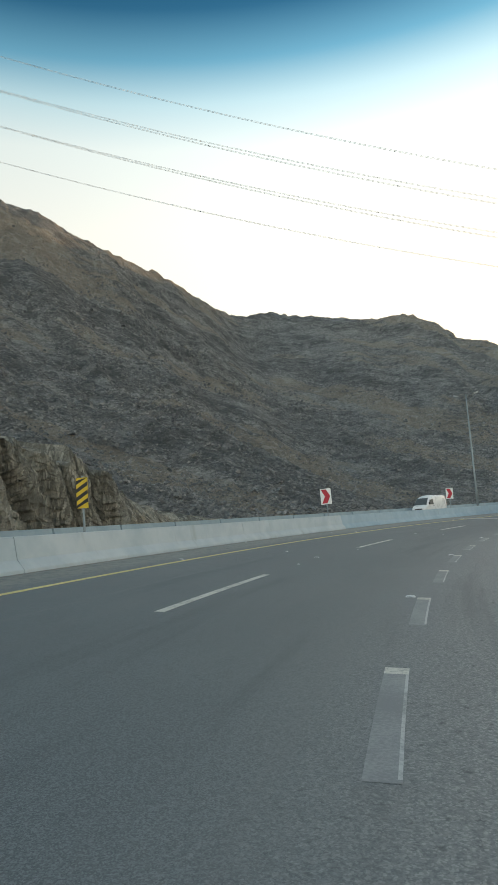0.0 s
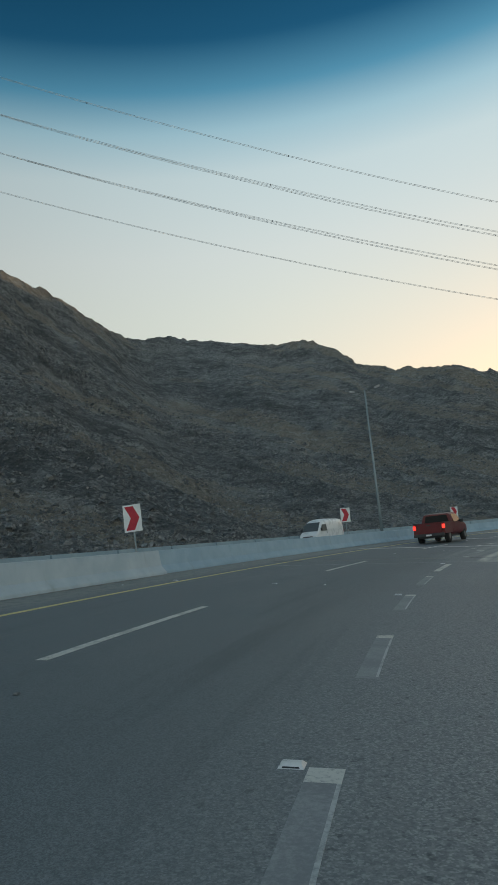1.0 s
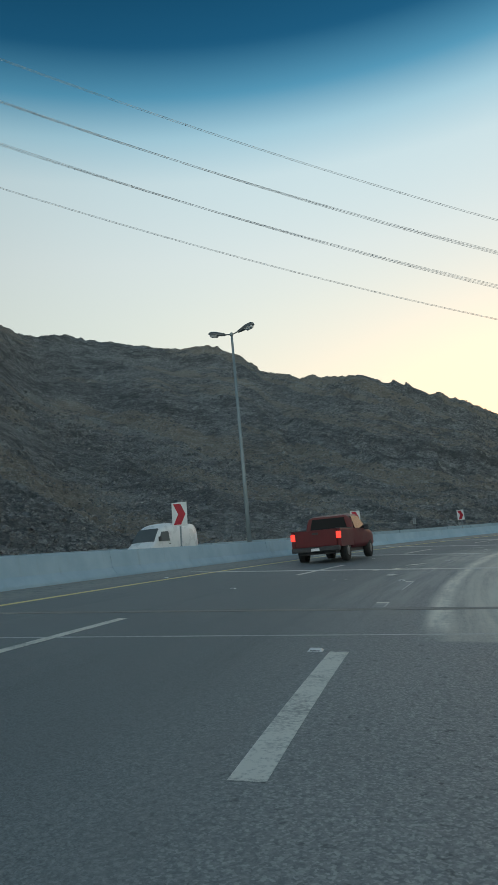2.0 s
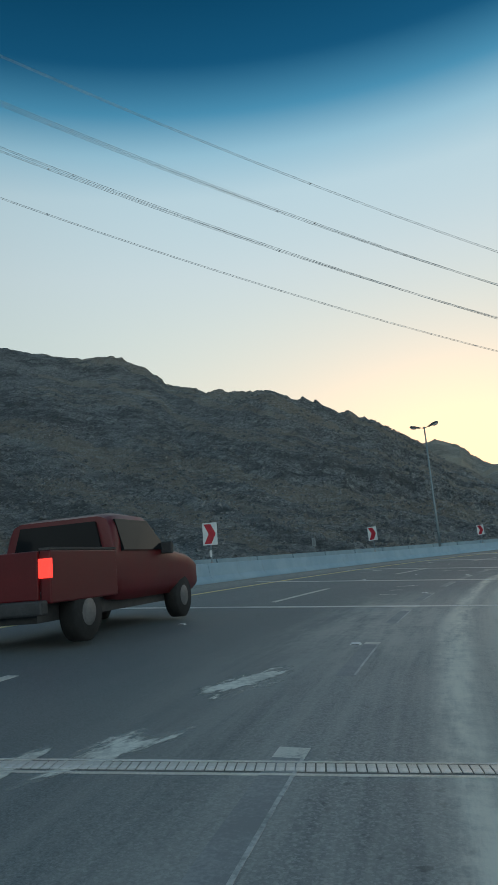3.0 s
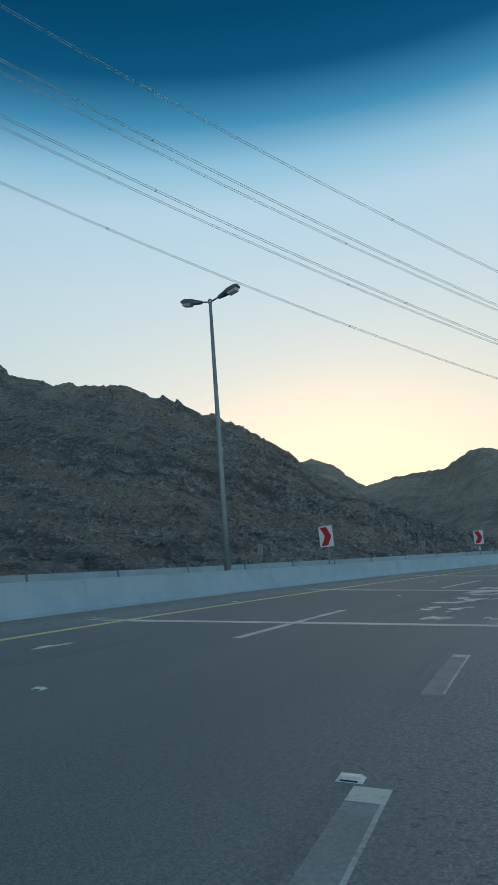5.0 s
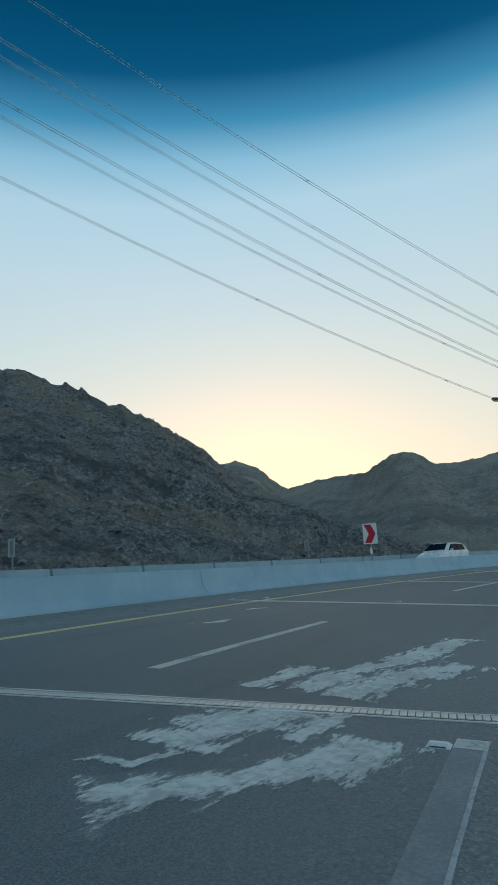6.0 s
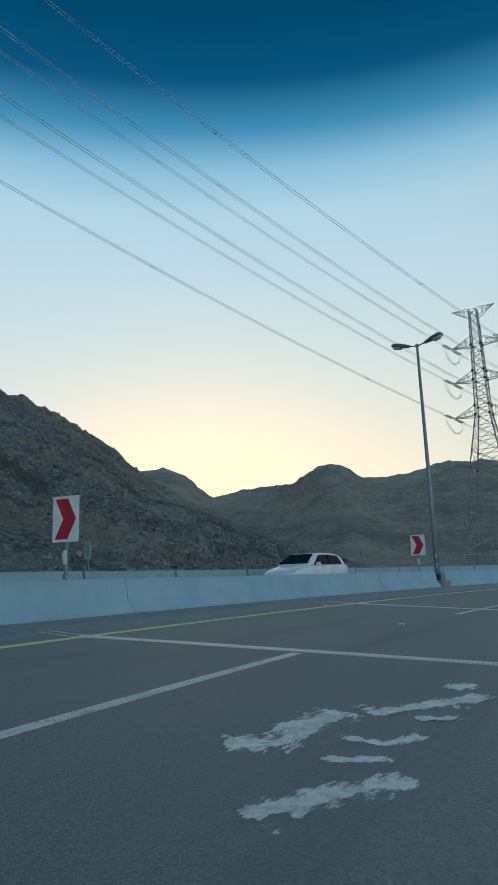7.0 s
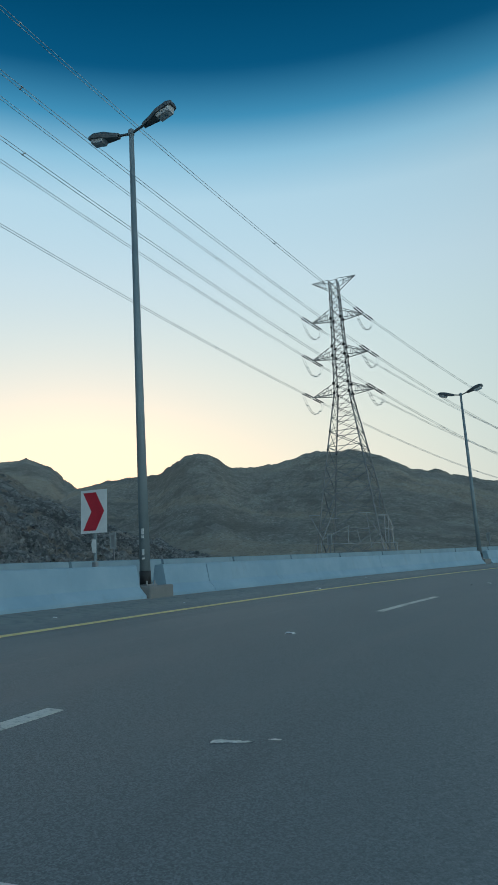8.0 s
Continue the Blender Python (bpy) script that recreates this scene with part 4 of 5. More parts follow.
# ---- vehicles ----
def eased(xs, ys, x):
    """A smooth curve through points that never swings past them."""
    xs, ys = np.array(xs, float), np.array(ys, float)
    dx, dy = np.diff(xs), np.diff(ys)
    m = dy / dx
    g = np.concatenate([[m[0]], np.where(m[1:] * m[:-1] > 0, 2 * m[1:] * m[:-1] / (m[1:] + m[:-1] + 1e-12), 0), [m[-1]]])
    k = int(np.clip(np.searchsorted(xs, x) - 1, 0, len(xs) - 2))
    u = (x - xs[k]) / dx[k]
    return float(ys[k] * (1 + 2 * u) * (1 - u) ** 2 + g[k] * dx[k] * u * (1 - u) ** 2 + ys[k + 1] * u * u * (3 - 2 * u) + g[k + 1] * dx[k] * u * u * (u - 1))


def loft(stations, fine=3):
    """A closed body through rings of (y, [(x, z), ...]) given for the right half; mirrored and rounded between."""
    bm = bmesh.new()
    ys = [s[0] for s in stations]
    count = len(stations[0][1])
    steps = []
    for a, b in zip(ys, ys[1:]):
        steps += [a + (b - a) * i / (fine if b - a > 0.2 else 1) for i in range(fine if b - a > 0.2 else 1)]
    rings = []
    for y in steps + [ys[-1]]:
        half = [(eased(ys, [s[1][k][0] for s in stations], y), eased(ys, [s[1][k][1] for s in stations], y)) for k in range(count)]
        ks = [k + i / fine for k in range(count - 1) for i in range(fine)] + [count - 1]
        cords = [0.0]
        for p, q in zip(half, half[1:]):
            cords.append(cords[-1] + max(0.01, math.hypot(q[0] - p[0], q[1] - p[1])))
        at = [float(np.interp(k, range(count), cords)) for k in ks]
        half = [(eased(cords, [h[0] for h in half], c), eased(cords, [h[1] for h in half], c)) for c in at]
        full = half + [(-x, z) for x, z in reversed(half)]
        rings.append([bm.verts.new((x, y, z)) for x, z in full])
    n = len(rings[0])
    for r0, r1 in zip(rings, rings[1:]):
        for k in range(n):
            bm.faces.new((r0[k], r0[(k + 1) % n], r1[(k + 1) % n], r1[k]))
    bm.faces.new(rings[0][::-1])
    bm.faces.new(rings[-1])
    bmesh.ops.recalc_face_normals(bm, faces=bm.faces)
    for f in bm.faces:
        f.smooth = True
    for e in bm.edges:
        if len(e.link_faces) == 2 and e.calc_face_angle(0) > 0.65:
            e.smooth = False
    return bm


def wheel(root, x, y, r=0.35, w=0.22):
    sx = 1 if x > 0 else -1
    hub = part("wheel", tube(bmesh.new(), [(x - sx * w, y, r), (x - sx * w * 0.2, y, r)], r * 0.6, 16), M_RIM, root, "", True)
    ty = tube(bmesh.new(), [(x - sx * w, y, r), (x - sx * w * 0.9, y, r), (x - sx * w * 0.1, y, r), (x, y, r)], [r * 0.9, r, r, r * 0.9], 22)
    part("tyre", ty, M_RUBBER, hub, "black tyre", True)
    rim = tube(bmesh.new(), [(x - sx * 0.02, y, r), (x + sx * 0.006, y, r)], [r * 0.58, r * 0.45], 14)
    part("rim", rim, M_RIM, hub, "silver rim", True)
    return hub


def pane(pts, out, thick=0.03, lift=0.05):
    """A thin glass panel through points, set just proud of the body towards out."""
    bm = bmesh.new()
    o = Vector(out).normalized()
    a = [bm.verts.new(Vector(p) + o * lift) for p in pts]
    b = [bm.verts.new(Vector(p) - o * thick) for p in pts]
    n = len(pts)
    bm.faces.new(a)
    bm.faces.new(b[::-1])
    for k in range(n):
        bm.faces.new((a[k], b[k], b[(k + 1) % n], a[(k + 1) % n]))
    bmesh.ops.recalc_face_normals(bm, faces=bm.faces)
    return bm


def pickup(m):
    """Built with its tail at y = 0 and its nose at y = 5.3."""
    root = thing("pickup_truck", m, "red pickup truck with lit tail lamps and an open bed", "pickup truck")
    cab = loft([(1.75, [(0.80, 0.55), (0.93, 0.70), (0.95, 1.10), (0.93, 1.16), (0.90, 1.18)]),
                (1.80, [(0.80, 0.50), (0.93, 0.65), (0.95, 1.12), (0.80, 1.66), (0.66, 1.72)]),
                (2.3, [(0.80, 0.45), (0.94, 0.62), (0.96, 1.14), (0.79, 1.74), (0.64, 1.79)]),
                (3.1, [(0.80, 0.45), (0.94, 0.62), (0.96, 1.14), (0.78, 1.73), (0.64, 1.78)]),
                (3.85, [(0.80, 0.45), (0.94, 0.62), (0.96, 1.13), (0.88, 1.20), (0.78, 1.24)]),
                (4.7, [(0.80, 0.45), (0.93, 0.62), (0.94, 1.02), (0.84, 1.12), (0.72, 1.15)]),
                (5.25, [(0.74, 0.45), (0.86, 0.60), (0.86, 0.90), (0.78, 1.00), (0.66, 1.04)])])
    part("cab", cab, M_CARRED, root)
    for sx in (-1, 1):
        bm = box(bmesh.new(), min(sx * 0.80, sx * 0.95), max(sx * 0.80, sx * 0.95), 0.04, 1.78, 0.55, 1.20, None, 0.02)
        part("bed_side", bm, M_CARRED, root)
        part("bed_rail", box(bmesh.new(), min(sx * 0.79, sx * 0.955), max(sx * 0.79, sx * 0.955), 0.04, 1.76, 1.203, 1.235), M_PLASTIC, root, "black bed rail")
        part("tail_lamp", box(bmesh.new(), min(sx * 0.79, sx * 0.965), max(sx * 0.79, sx * 0.965), 0.012, 0.07, 0.86, 1.10, None, 0.01), M_REDLENS, root, "lit red tail lamp")
        mir = box(bmesh.new(), min(sx * 0.97, sx * 1.17), max(sx * 0.97, sx * 1.17), 3.35, 3.45, 1.12, 1.32, None, 0.02)
        part("mirror", mir, M_PLASTIC, root)
        part("side_window", pane([(sx * 0.952, 1.95, 1.18), (sx * 0.952, 3.55, 1.18), (sx * 0.80, 3.12, 1.66), (sx * 0.80, 1.98, 1.66)], (sx, 0, 0.3)), M_CARGLASS, root, "dark side window")
        for y in (0.95, 4.35):
            wheel(root, sx * 0.94, y, 0.38, 0.25)
    gate = box(bmesh.new(), -0.79, 0.79, 0.0, 0.06, 0.60, 1.20, None, 0.015)
    tg = part("tailgate", gate, M_CARRED, root)
    part("gate_handle", box(bmesh.new(), -0.12, 0.12, -0.018, 0.0, 1.04, 1.11), M_PLASTIC, tg, "black handle")
    part("bed_floor", box(bmesh.new(), -0.79, 0.79, 0.06, 1.74, 0.60, 0.68), M_PLASTIC, root)
    bump = box(bmesh.new(), -0.92, 0.92, -0.14, 0.02, 0.42, 0.60, None, 0.03)
    bp = part("rear_bumper", bump, M_PLASTIC, root, "dark rear bumper")
    part("number_plate", box(bmesh.new(), -0.16, 0.16, -0.155, -0.142, 0.45, 0.55), M_REFLECT, bp, "blank white plate")
    part("rear_window", pane([(-0.74, 1.752, 1.24), (0.74, 1.752, 1.24), (0.64, 1.785, 1.64), (-0.64, 1.785, 1.64)], (0, -1, 0.1)), M_CARGLASS, root, "dark rear window")
    part("windscreen", pane([(-0.78, 3.80, 1.275), (0.78, 3.80, 1.275), (0.64, 3.16, 1.755), (-0.64, 3.16, 1.755)], (0, 0.6, 0.8)), M_CARGLASS, root, "dark windscreen")
    part("chassis", box(bmesh.new(), -0.7, 0.7, 0.1, 5.1, 0.32, 0.58), M_PLASTIC, root)
    return root


pickup(road_pose(22.0, 1.3, None))


def van(m):
    """Built with its nose at y = 4.9; tall white panel van."""
    root = thing("panel_van", m, "white high-roofed panel van on the oncoming lanes", "van")
    body = loft([(0.0, [(0.70, 0.42), (0.80, 0.5), (0.83, 1.15), (0.78, 1.72), (0.64, 2.00), (0.36, 2.10), (0.03, 2.12)]),
                 (0.14, [(0.78, 0.34), (0.86, 0.45), (0.88, 1.15), (0.83, 1.78), (0.69, 2.08), (0.39, 2.19), (0.03, 2.21)]),
                 (2.6, [(0.78, 0.30), (0.86, 0.42), (0.89, 1.15), (0.84, 1.80), (0.70, 2.12), (0.40, 2.23), (0.03, 2.25)]),
                 (3.25, [(0.78, 0.30), (0.86, 0.42), (0.89, 1.15), (0.83, 1.78), (0.69, 2.07), (0.40, 2.17), (0.03, 2.19)]),
                 (3.72, [(0.78, 0.30), (0.86, 0.42), (0.88, 1.14), (0.81, 1.70), (0.68, 1.92), (0.40, 2.00), (0.03, 2.02)]),
                 (4.08, [(0.78, 0.30), (0.86, 0.42), (0.88, 1.12), (0.81, 1.48), (0.70, 1.60), (0.40, 1.65), (0.03, 1.66)]),
                 (4.48, [(0.78, 0.30), (0.86, 0.42), (0.87, 0.99), (0.81, 1.11), (0.70, 1.17), (0.40, 1.21), (0.03, 1.22)]),
                 (4.78, [(0.76, 0.30), (0.84, 0.42), (0.84, 0.84), (0.78, 0.95), (0.66, 1.00), (0.38, 1.03), (0.03, 1.04)]),
                 (4.90, [(0.66, 0.34), (0.74, 0.44), (0.74, 0.76), (0.70, 0.85), (0.58, 0.89), (0.34, 0.91), (0.03, 0.92)])])
    part("body", body, M_CARWHITE, root)
    part("windscreen", pane([(-0.74, 4.46, 1.20), (0.74, 4.46, 1.20), (0.64, 3.80, 1.90), (-0.64, 3.80, 1.90)], (0, 0.75, 0.66)), M_VANGLASS, root, "dark sloped windscreen")
    for sx in (-1, 1):
        part("side_window", pane([(sx * 0.882, 3.15, 1.20), (sx * 0.882, 4.15, 1.20), (sx * 0.80, 3.78, 1.72), (sx * 0.81, 3.15, 1.74)], (sx, 0, 0.15)), M_VANGLASS, root, "dark cab window")
        part("headlamp", box(bmesh.new(), min(sx * 0.48, sx * 0.78), max(sx * 0.48, sx * 0.78), 4.70, 4.86, 0.72, 0.90, None, 0.03), M_HEADLENS, root, "clear headlamp")
        part("mirror", box(bmesh.new(), min(sx * 0.88, sx * 1.05), max(sx * 0.88, sx * 1.05), 4.10, 4.20, 1.22, 1.46, None, 0.02), M_PLASTIC, root, "black door mirror")
        part("door_handle", box(bmesh.new(), min(sx * 0.875, sx * 0.90), max(sx * 0.875, sx * 0.90), 3.0, 3.18, 1.02, 1.07), M_PLASTIC, root)
        rail = box(bmesh.new(), min(sx * 0.86, sx * 0.892), max(sx * 0.86, sx * 0.892), 0.3, 2.8, 1.12, 1.15)
        part("door_rail", rail, M_CARWHITE, root)
        part("tail_lamp", box(bmesh.new(), min(sx * 0.76, sx * 0.83), max(sx * 0.76, sx * 0.83), -0.02, 0.05, 0.9, 1.3), M_SIGNRED, root)
        for y in (1.1, 3.7):
            wheel(root, sx * 0.87, y, 0.33, 0.2)
    part("front_bumper", box(bmesh.new(), -0.78, 0.78, 4.78, 4.96, 0.34, 0.58, None, 0.04), M_CARWHITE, root)
    part("grille", box(bmesh.new(), -0.45, 0.45, 4.84, 4.93, 0.70, 0.82), M_PLASTIC, root)
    part("underbody", box(bmesh.new(), -0.7, 0.7, 0.2, 4.6, 0.18, 0.36), M_PLASTIC, root)
    return root


van(road_pose(28.3, 10.7, None, 180) @ Matrix.Scale(0.84, 4))


def hatchback(m):
    """Built with its nose at y = 4.2; white five-door hatchback."""
    root = thing("hatchback_car", m, "white five-door hatchback on the oncoming lanes", "car")
    body = loft([(0.0, [(0.70, 0.40), (0.78, 0.48), (0.80, 0.80), (0.76, 0.92), (0.62, 0.96)]),
                 (0.25, [(0.76, 0.30), (0.85, 0.40), (0.87, 0.86), (0.83, 0.97), (0.68, 1.00)]),
                 (1.5, [(0.78, 0.25), (0.87, 0.38), (0.89, 0.84), (0.85, 0.95), (0.70, 0.98)]),
                 (2.9, [(0.78, 0.25), (0.87, 0.38), (0.89, 0.82), (0.84, 0.93), (0.70, 0.97)]),
                 (3.6, [(0.76, 0.25), (0.86, 0.38), (0.87, 0.74), (0.78, 0.84), (0.60, 0.88)]),
                 (4.05, [(0.68, 0.28), (0.78, 0.38), (0.78, 0.62), (0.68, 0.70), (0.50, 0.73)]),
                 (4.2, [(0.54, 0.32), (0.62, 0.40), (0.62, 0.56), (0.54, 0.62), (0.40, 0.64)])])
    part("body", body, M_CARWHITE, root)
    cabin = loft([(0.18, [(0.68, 0.9), (0.76, 0.92), (0.74, 1.0), (0.70, 1.05), (0.55, 1.08)]),
                  (0.55, [(0.70, 0.9), (0.80, 0.92), (0.73, 1.22), (0.66, 1.36), (0.52, 1.41)]),
                  (1.2, [(0.70, 0.9), (0.82, 0.92), (0.72, 1.26), (0.65, 1.42), (0.50, 1.47)]),
                  (2.0, [(0.70, 0.9), (0.82, 0.92), (0.72, 1.26), (0.64, 1.42), (0.50, 1.47)]),
                  (2.35, [(0.70, 0.9), (0.82, 0.92), (0.73, 1.22), (0.64, 1.38), (0.50, 1.43)]),
                  (3.15, [(0.66, 0.88), (0.76, 0.90), (0.74, 0.93), (0.70, 0.95), (0.56, 0.97)])])
    part("cabin", cabin, M_CARWHITE, root)
    part("windscreen", pane([(-0.68, 3.04, 1.035), (0.68, 3.04, 1.035), (0.56, 2.42, 1.395), (-0.56, 2.42, 1.395)], (0, 0.55, 0.83)), M_CARGLASS, root, "dark windscreen")
    part("rear_window", pane([(-0.6, 0.24, 1.14), (0.6, 0.24, 1.14), (0.55, 0.50, 1.38), (-0.55, 0.50, 1.38)], (0, -0.7, 0.7)), M_CARGLASS, root, "dark rear window")
    for sx in (-1, 1):
        part("front_window", pane([(sx * 0.815, 1.72, 0.98), (sx * 0.81, 2.75, 0.98), (sx * 0.70, 2.25, 1.36), (sx * 0.69, 1.72, 1.38)], (sx, 0, 0.3)), M_CARGLASS, root)
        part("back_window", pane([(sx * 0.815, 0.62, 1.0), (sx * 0.815, 1.62, 0.98), (sx * 0.69, 1.62, 1.38), (sx * 0.70, 0.78, 1.33)], (sx, 0, 0.3)), M_CARGLASS, root)
        part("mirror", box(bmesh.new(), min(sx * 0.86, sx * 1.02), max(sx * 0.86, sx * 1.02), 2.55, 2.68, 0.96, 1.08, None, 0.02), M_CARWHITE, root)
        part("headlamp", box(bmesh.new(), min(sx * 0.42, sx * 0.76), max(sx * 0.42, sx * 0.76), 3.72, 4.02, 0.60, 0.74, None, 0.04), M_HEADLENS, root, "clear headlamp")
        part("tail_lamp", box(bmesh.new(), min(sx * 0.62, sx * 0.82), max(sx * 0.62, sx * 0.82), -0.02, 0.12, 0.72, 0.94, None, 0.02), M_SIGNRED, root)
        part("door_handle", box(bmesh.new(), min(sx * 0.87, sx * 0.9), max(sx * 0.87, sx * 0.9), 1.75, 1.92, 0.80, 0.83), M_CARWHITE, root)
        for y in (0.8, 3.35):
            wheel(root, sx * 0.87, y, 0.31, 0.2)
    part("grille", box(bmesh.new(), -0.4, 0.4, 4.08, 4.16, 0.44, 0.56), M_PLASTIC, root)
    part("front_bumper", box(bmesh.new(), -0.7, 0.7, 3.98, 4.2, 0.24, 0.42, None, 0.05), M_CARWHITE, root)
    part("underbody", box(bmesh.new(), -0.7, 0.7, 0.2, 3.9, 0.16, 0.3), M_PLASTIC, root)
    return root


hatchback(road_pose(110.4, 9.2, None, 180))


# ---- scattered rubble ----
def rubble():
    rng = random.Random(5)
    hillside = bpy.data.objects["hill"].data.vertices
    nu = 261
    verts, faces = [], []
    base = [Vector(p) for p in ((-1, -1, -1), (1, -1, -1), (1, 1, -1), (-1, 1, -1), (-0.8, -0.7, 1), (0.7, -0.8, 0.9), (0.8, 0.6, 1), (-0.7, 0.8, 0.8))]
    tri = ((4, 5, 6, 7), (0, 1, 5, 4), (1, 2, 6, 5), (2, 3, 7, 6), (3, 0, 4, 7))
    def stone(p, r):
        n0 = len(verts)
        e = Euler((rng.uniform(-0.7, 0.7), rng.uniform(-0.7, 0.7), rng.random() * 6)).to_matrix()
        sc = Vector((r * rng.uniform(0.7, 1.2), r * rng.uniform(0.6, 1.0), r * rng.uniform(0.4, 0.8)))
        for q in base:
            j = Vector((q.x * sc.x, q.y * sc.y, q.z * sc.z)) * rng.uniform(0.8, 1.2)
            verts.append(tuple(p + e @ j))
        faces.extend([tuple(n0 + v for v in f) for f in tri])
    for k in range(90000):
        i, j = rng.randrange(330, 1100), int(255 * rng.random() ** 1.15)
        p = hillside[min(i * nu + j, len(hillside) - 1)].co
        if noise.noise((p.x * 0.03, p.y * 0.03, p.z * 0.05)) < rng.uniform(-0.6, 0.35):
            continue
        if rng.random() < p.z / 120:
            continue
        far = (p.xy - Vector((20, 40))).length
        r = 0.10 + 0.0016 * far * rng.random() ** 1.6 + (rng.random() ** 9) * 0.32
        stone(p + Vector((rng.uniform(-0.8, 0.8), rng.uniform(-0.8, 0.8), -r * 0.2)), r)
    me = bpy.data.meshes.new("rubble")
    me.from_pydata(verts, [], faces)
    me.materials.append(M_RUBBLE)
    return tagged(new("rubble", me), "loose angular grey stones scattered over the hillside", "rubble", kind="stuff")


rubble()


# ---- road markings and fittings ----
def strip(s0, s1, d0, d1, lift, step=0.8):
    """A thin slab of paint on the road."""
    bm = bmesh.new()
    top = [(bm.verts.new(on_road(s, d1, lift)), bm.verts.new(on_road(s, d0, lift))) for s in span(s0, s1, step)]
    low = [(bm.verts.new(on_road(s, d1, 0.0005)), bm.verts.new(on_road(s, d0, 0.0005))) for s in span(s0, s1, step)]
    for i in range(len(top) - 1):
        bm.faces.new((top[i][0], top[i][1], top[i + 1][1], top[i + 1][0]))
        bm.faces.new((low[i][0], top[i][0], top[i + 1][0], low[i + 1][0]))
        bm.faces.new((top[i][1], low[i][1], low[i + 1][1], top[i + 1][1]))
    return bm


def marking(name, bm, material, label):
    return tagged(part(name, bm, material), label, "road marking", kind="structure")


for a in range(-60, 200, 20):
    marking("edge_line", strip(a, a + 20, 3.10, 3.24, 0.005), M_YELLOW, "worn yellow edge line on asphalt")
for a, b in ((-43.0, -37.8), (-27.76, -22.66), (-13.45, -8.41), (0.88, 6.15), (15.71, 20.75), (30.12, 35.09), (43.94, 49.16), (58.0, 63.11), (72.06, 77.08), (86.31, 91.34), (99.45, 103.76), (111.5, 115.3), (125.5, 130.5), (139.5, 144.5), (153.5, 158.5)):
    marking("lane_dash", strip(a, b, -0.065, 0.065, 0.005), M_WHITE, "thin white lane dash, slightly worn")

DECK_JOINTS = (7.01, 17.85, 28.85, 39.3, 49.36, 60.32, 70.7, 81.34, 91.6, 101.47)
BLOCKS = [-45.13, -40.15, -35.16, -30.27, -25.59, -20.96, -16.31, -11.57, -6.46, -1.67, 3.75, 8.56, 13.33, 18.74, 23.67, 28.45, 33.29, 38.4, 42.7, 47.39, 52.34, 57.28, 62.07, 66.75, 70.56, 76.04, 81.08, 85.92, 90.75, 95.52, 100.28, 104.94, 109.41]
for k, b in enumerate(BLOCKS):
    d = float(np.interp(b, (-30.3, -25.6, -21, -11.6, 3.8, 28, 39, 47), (-3.10, -3.21, -3.33, -3.40, -3.33, -3.25, -3.19, -3.145)))
    fresh = 3.0 < b < 5.0
    near = max([b - (3.5 if fresh else 2.45)] + [q + 0.75 for q in DECK_JOINTS if b - 2.4 < q < b - 1])      # the paint stops short of a deck joint
    w = 0.088 if fresh else 0.095
    marking("lane_block", strip(near, b, d - w, d + w, 0.003), M_WHITE if fresh else M_GHOST,
            "broad white lane block" if fresh else "broad faded lane block, mostly worn away")
    if not fresh:
        marking("block_edge", strip(b - 0.22, b, d - w, d + w, 0.005), M_WHITE, "bright worn end of a lane block")
        marking("block_edge", strip(near + 0.05, b - 0.22, d - w, d - w + 0.022, 0.005), M_OUTLINE, "thin bright edge of a lane block")


def road_stud(s, d, size=1.0):
    root = thing("road_stud", road_pose(s, d) @ pose(0, 0, 0, 0, 3.7, 0), "white raised road stud, lower faces painted black as shade", "road stud", "road studs")
    bm = bmesh.new()
    lo = [bm.verts.new((x * 0.075 * size, y * 0.06 * size, 0.0)) for x, y in ((-1, -1), (1, -1), (1, 1), (-1, 1))]
    hi = [bm.verts.new((x * 0.055 * size, y * 0.025 * size, 0.024 * size)) for x, y in ((-1, -1), (1, -1), (1, 1), (-1, 1))]
    bm.faces.new(hi)
    for k in range(4):
        bm.faces.new((lo[k], lo[(k + 1) % 4], hi[(k + 1) % 4], hi[k]))
    part("body", bm, M_REFLECT, root)
    # a black strip low on each face imitates the stud's shadow
    for sy in (-1, 1):
        f = pane([(-0.05 * size, sy * 0.056 * size, 0.003 * size), (0.05 * size, sy * 0.056 * size, 0.003 * size), (0.04 * size, sy * 0.033 * size, 0.013 * size), (-0.045 * size, sy * 0.033 * size, 0.013 * size)], (0, sy, 1.0), 0.002, 0.002)
        part("shaded_face", f, M_DARKBAND, root, "black strip painted as the stud's shaded lower face")
    return root


for s in (-25.51, -16.28, -6.48, 3.8, 13.52, 23.47, 33.32, 43.01, 52.45, 62.02, 70.36, 80.86, 90.55, 100.08, 109.22):
    road_stud(s, float(np.interp(s, (-26, -16, 5, 35, 70), (-3.0, -3.18, -3.1, -3.05, -2.97))), 0.95)
for s in (-32.5, -17.88, -3.56, 11.28, 25.5, 39.91, 54.0, 67.94, 81.89, 96.16, 108.17, 121.0, 134.5):
    road_stud(s, 0.14, 0.76)
for s in (-20, -3, 14, 30, 47, 64, 81, 99, 116):
    road_stud(s + 0.7, 3.42, 0.8)


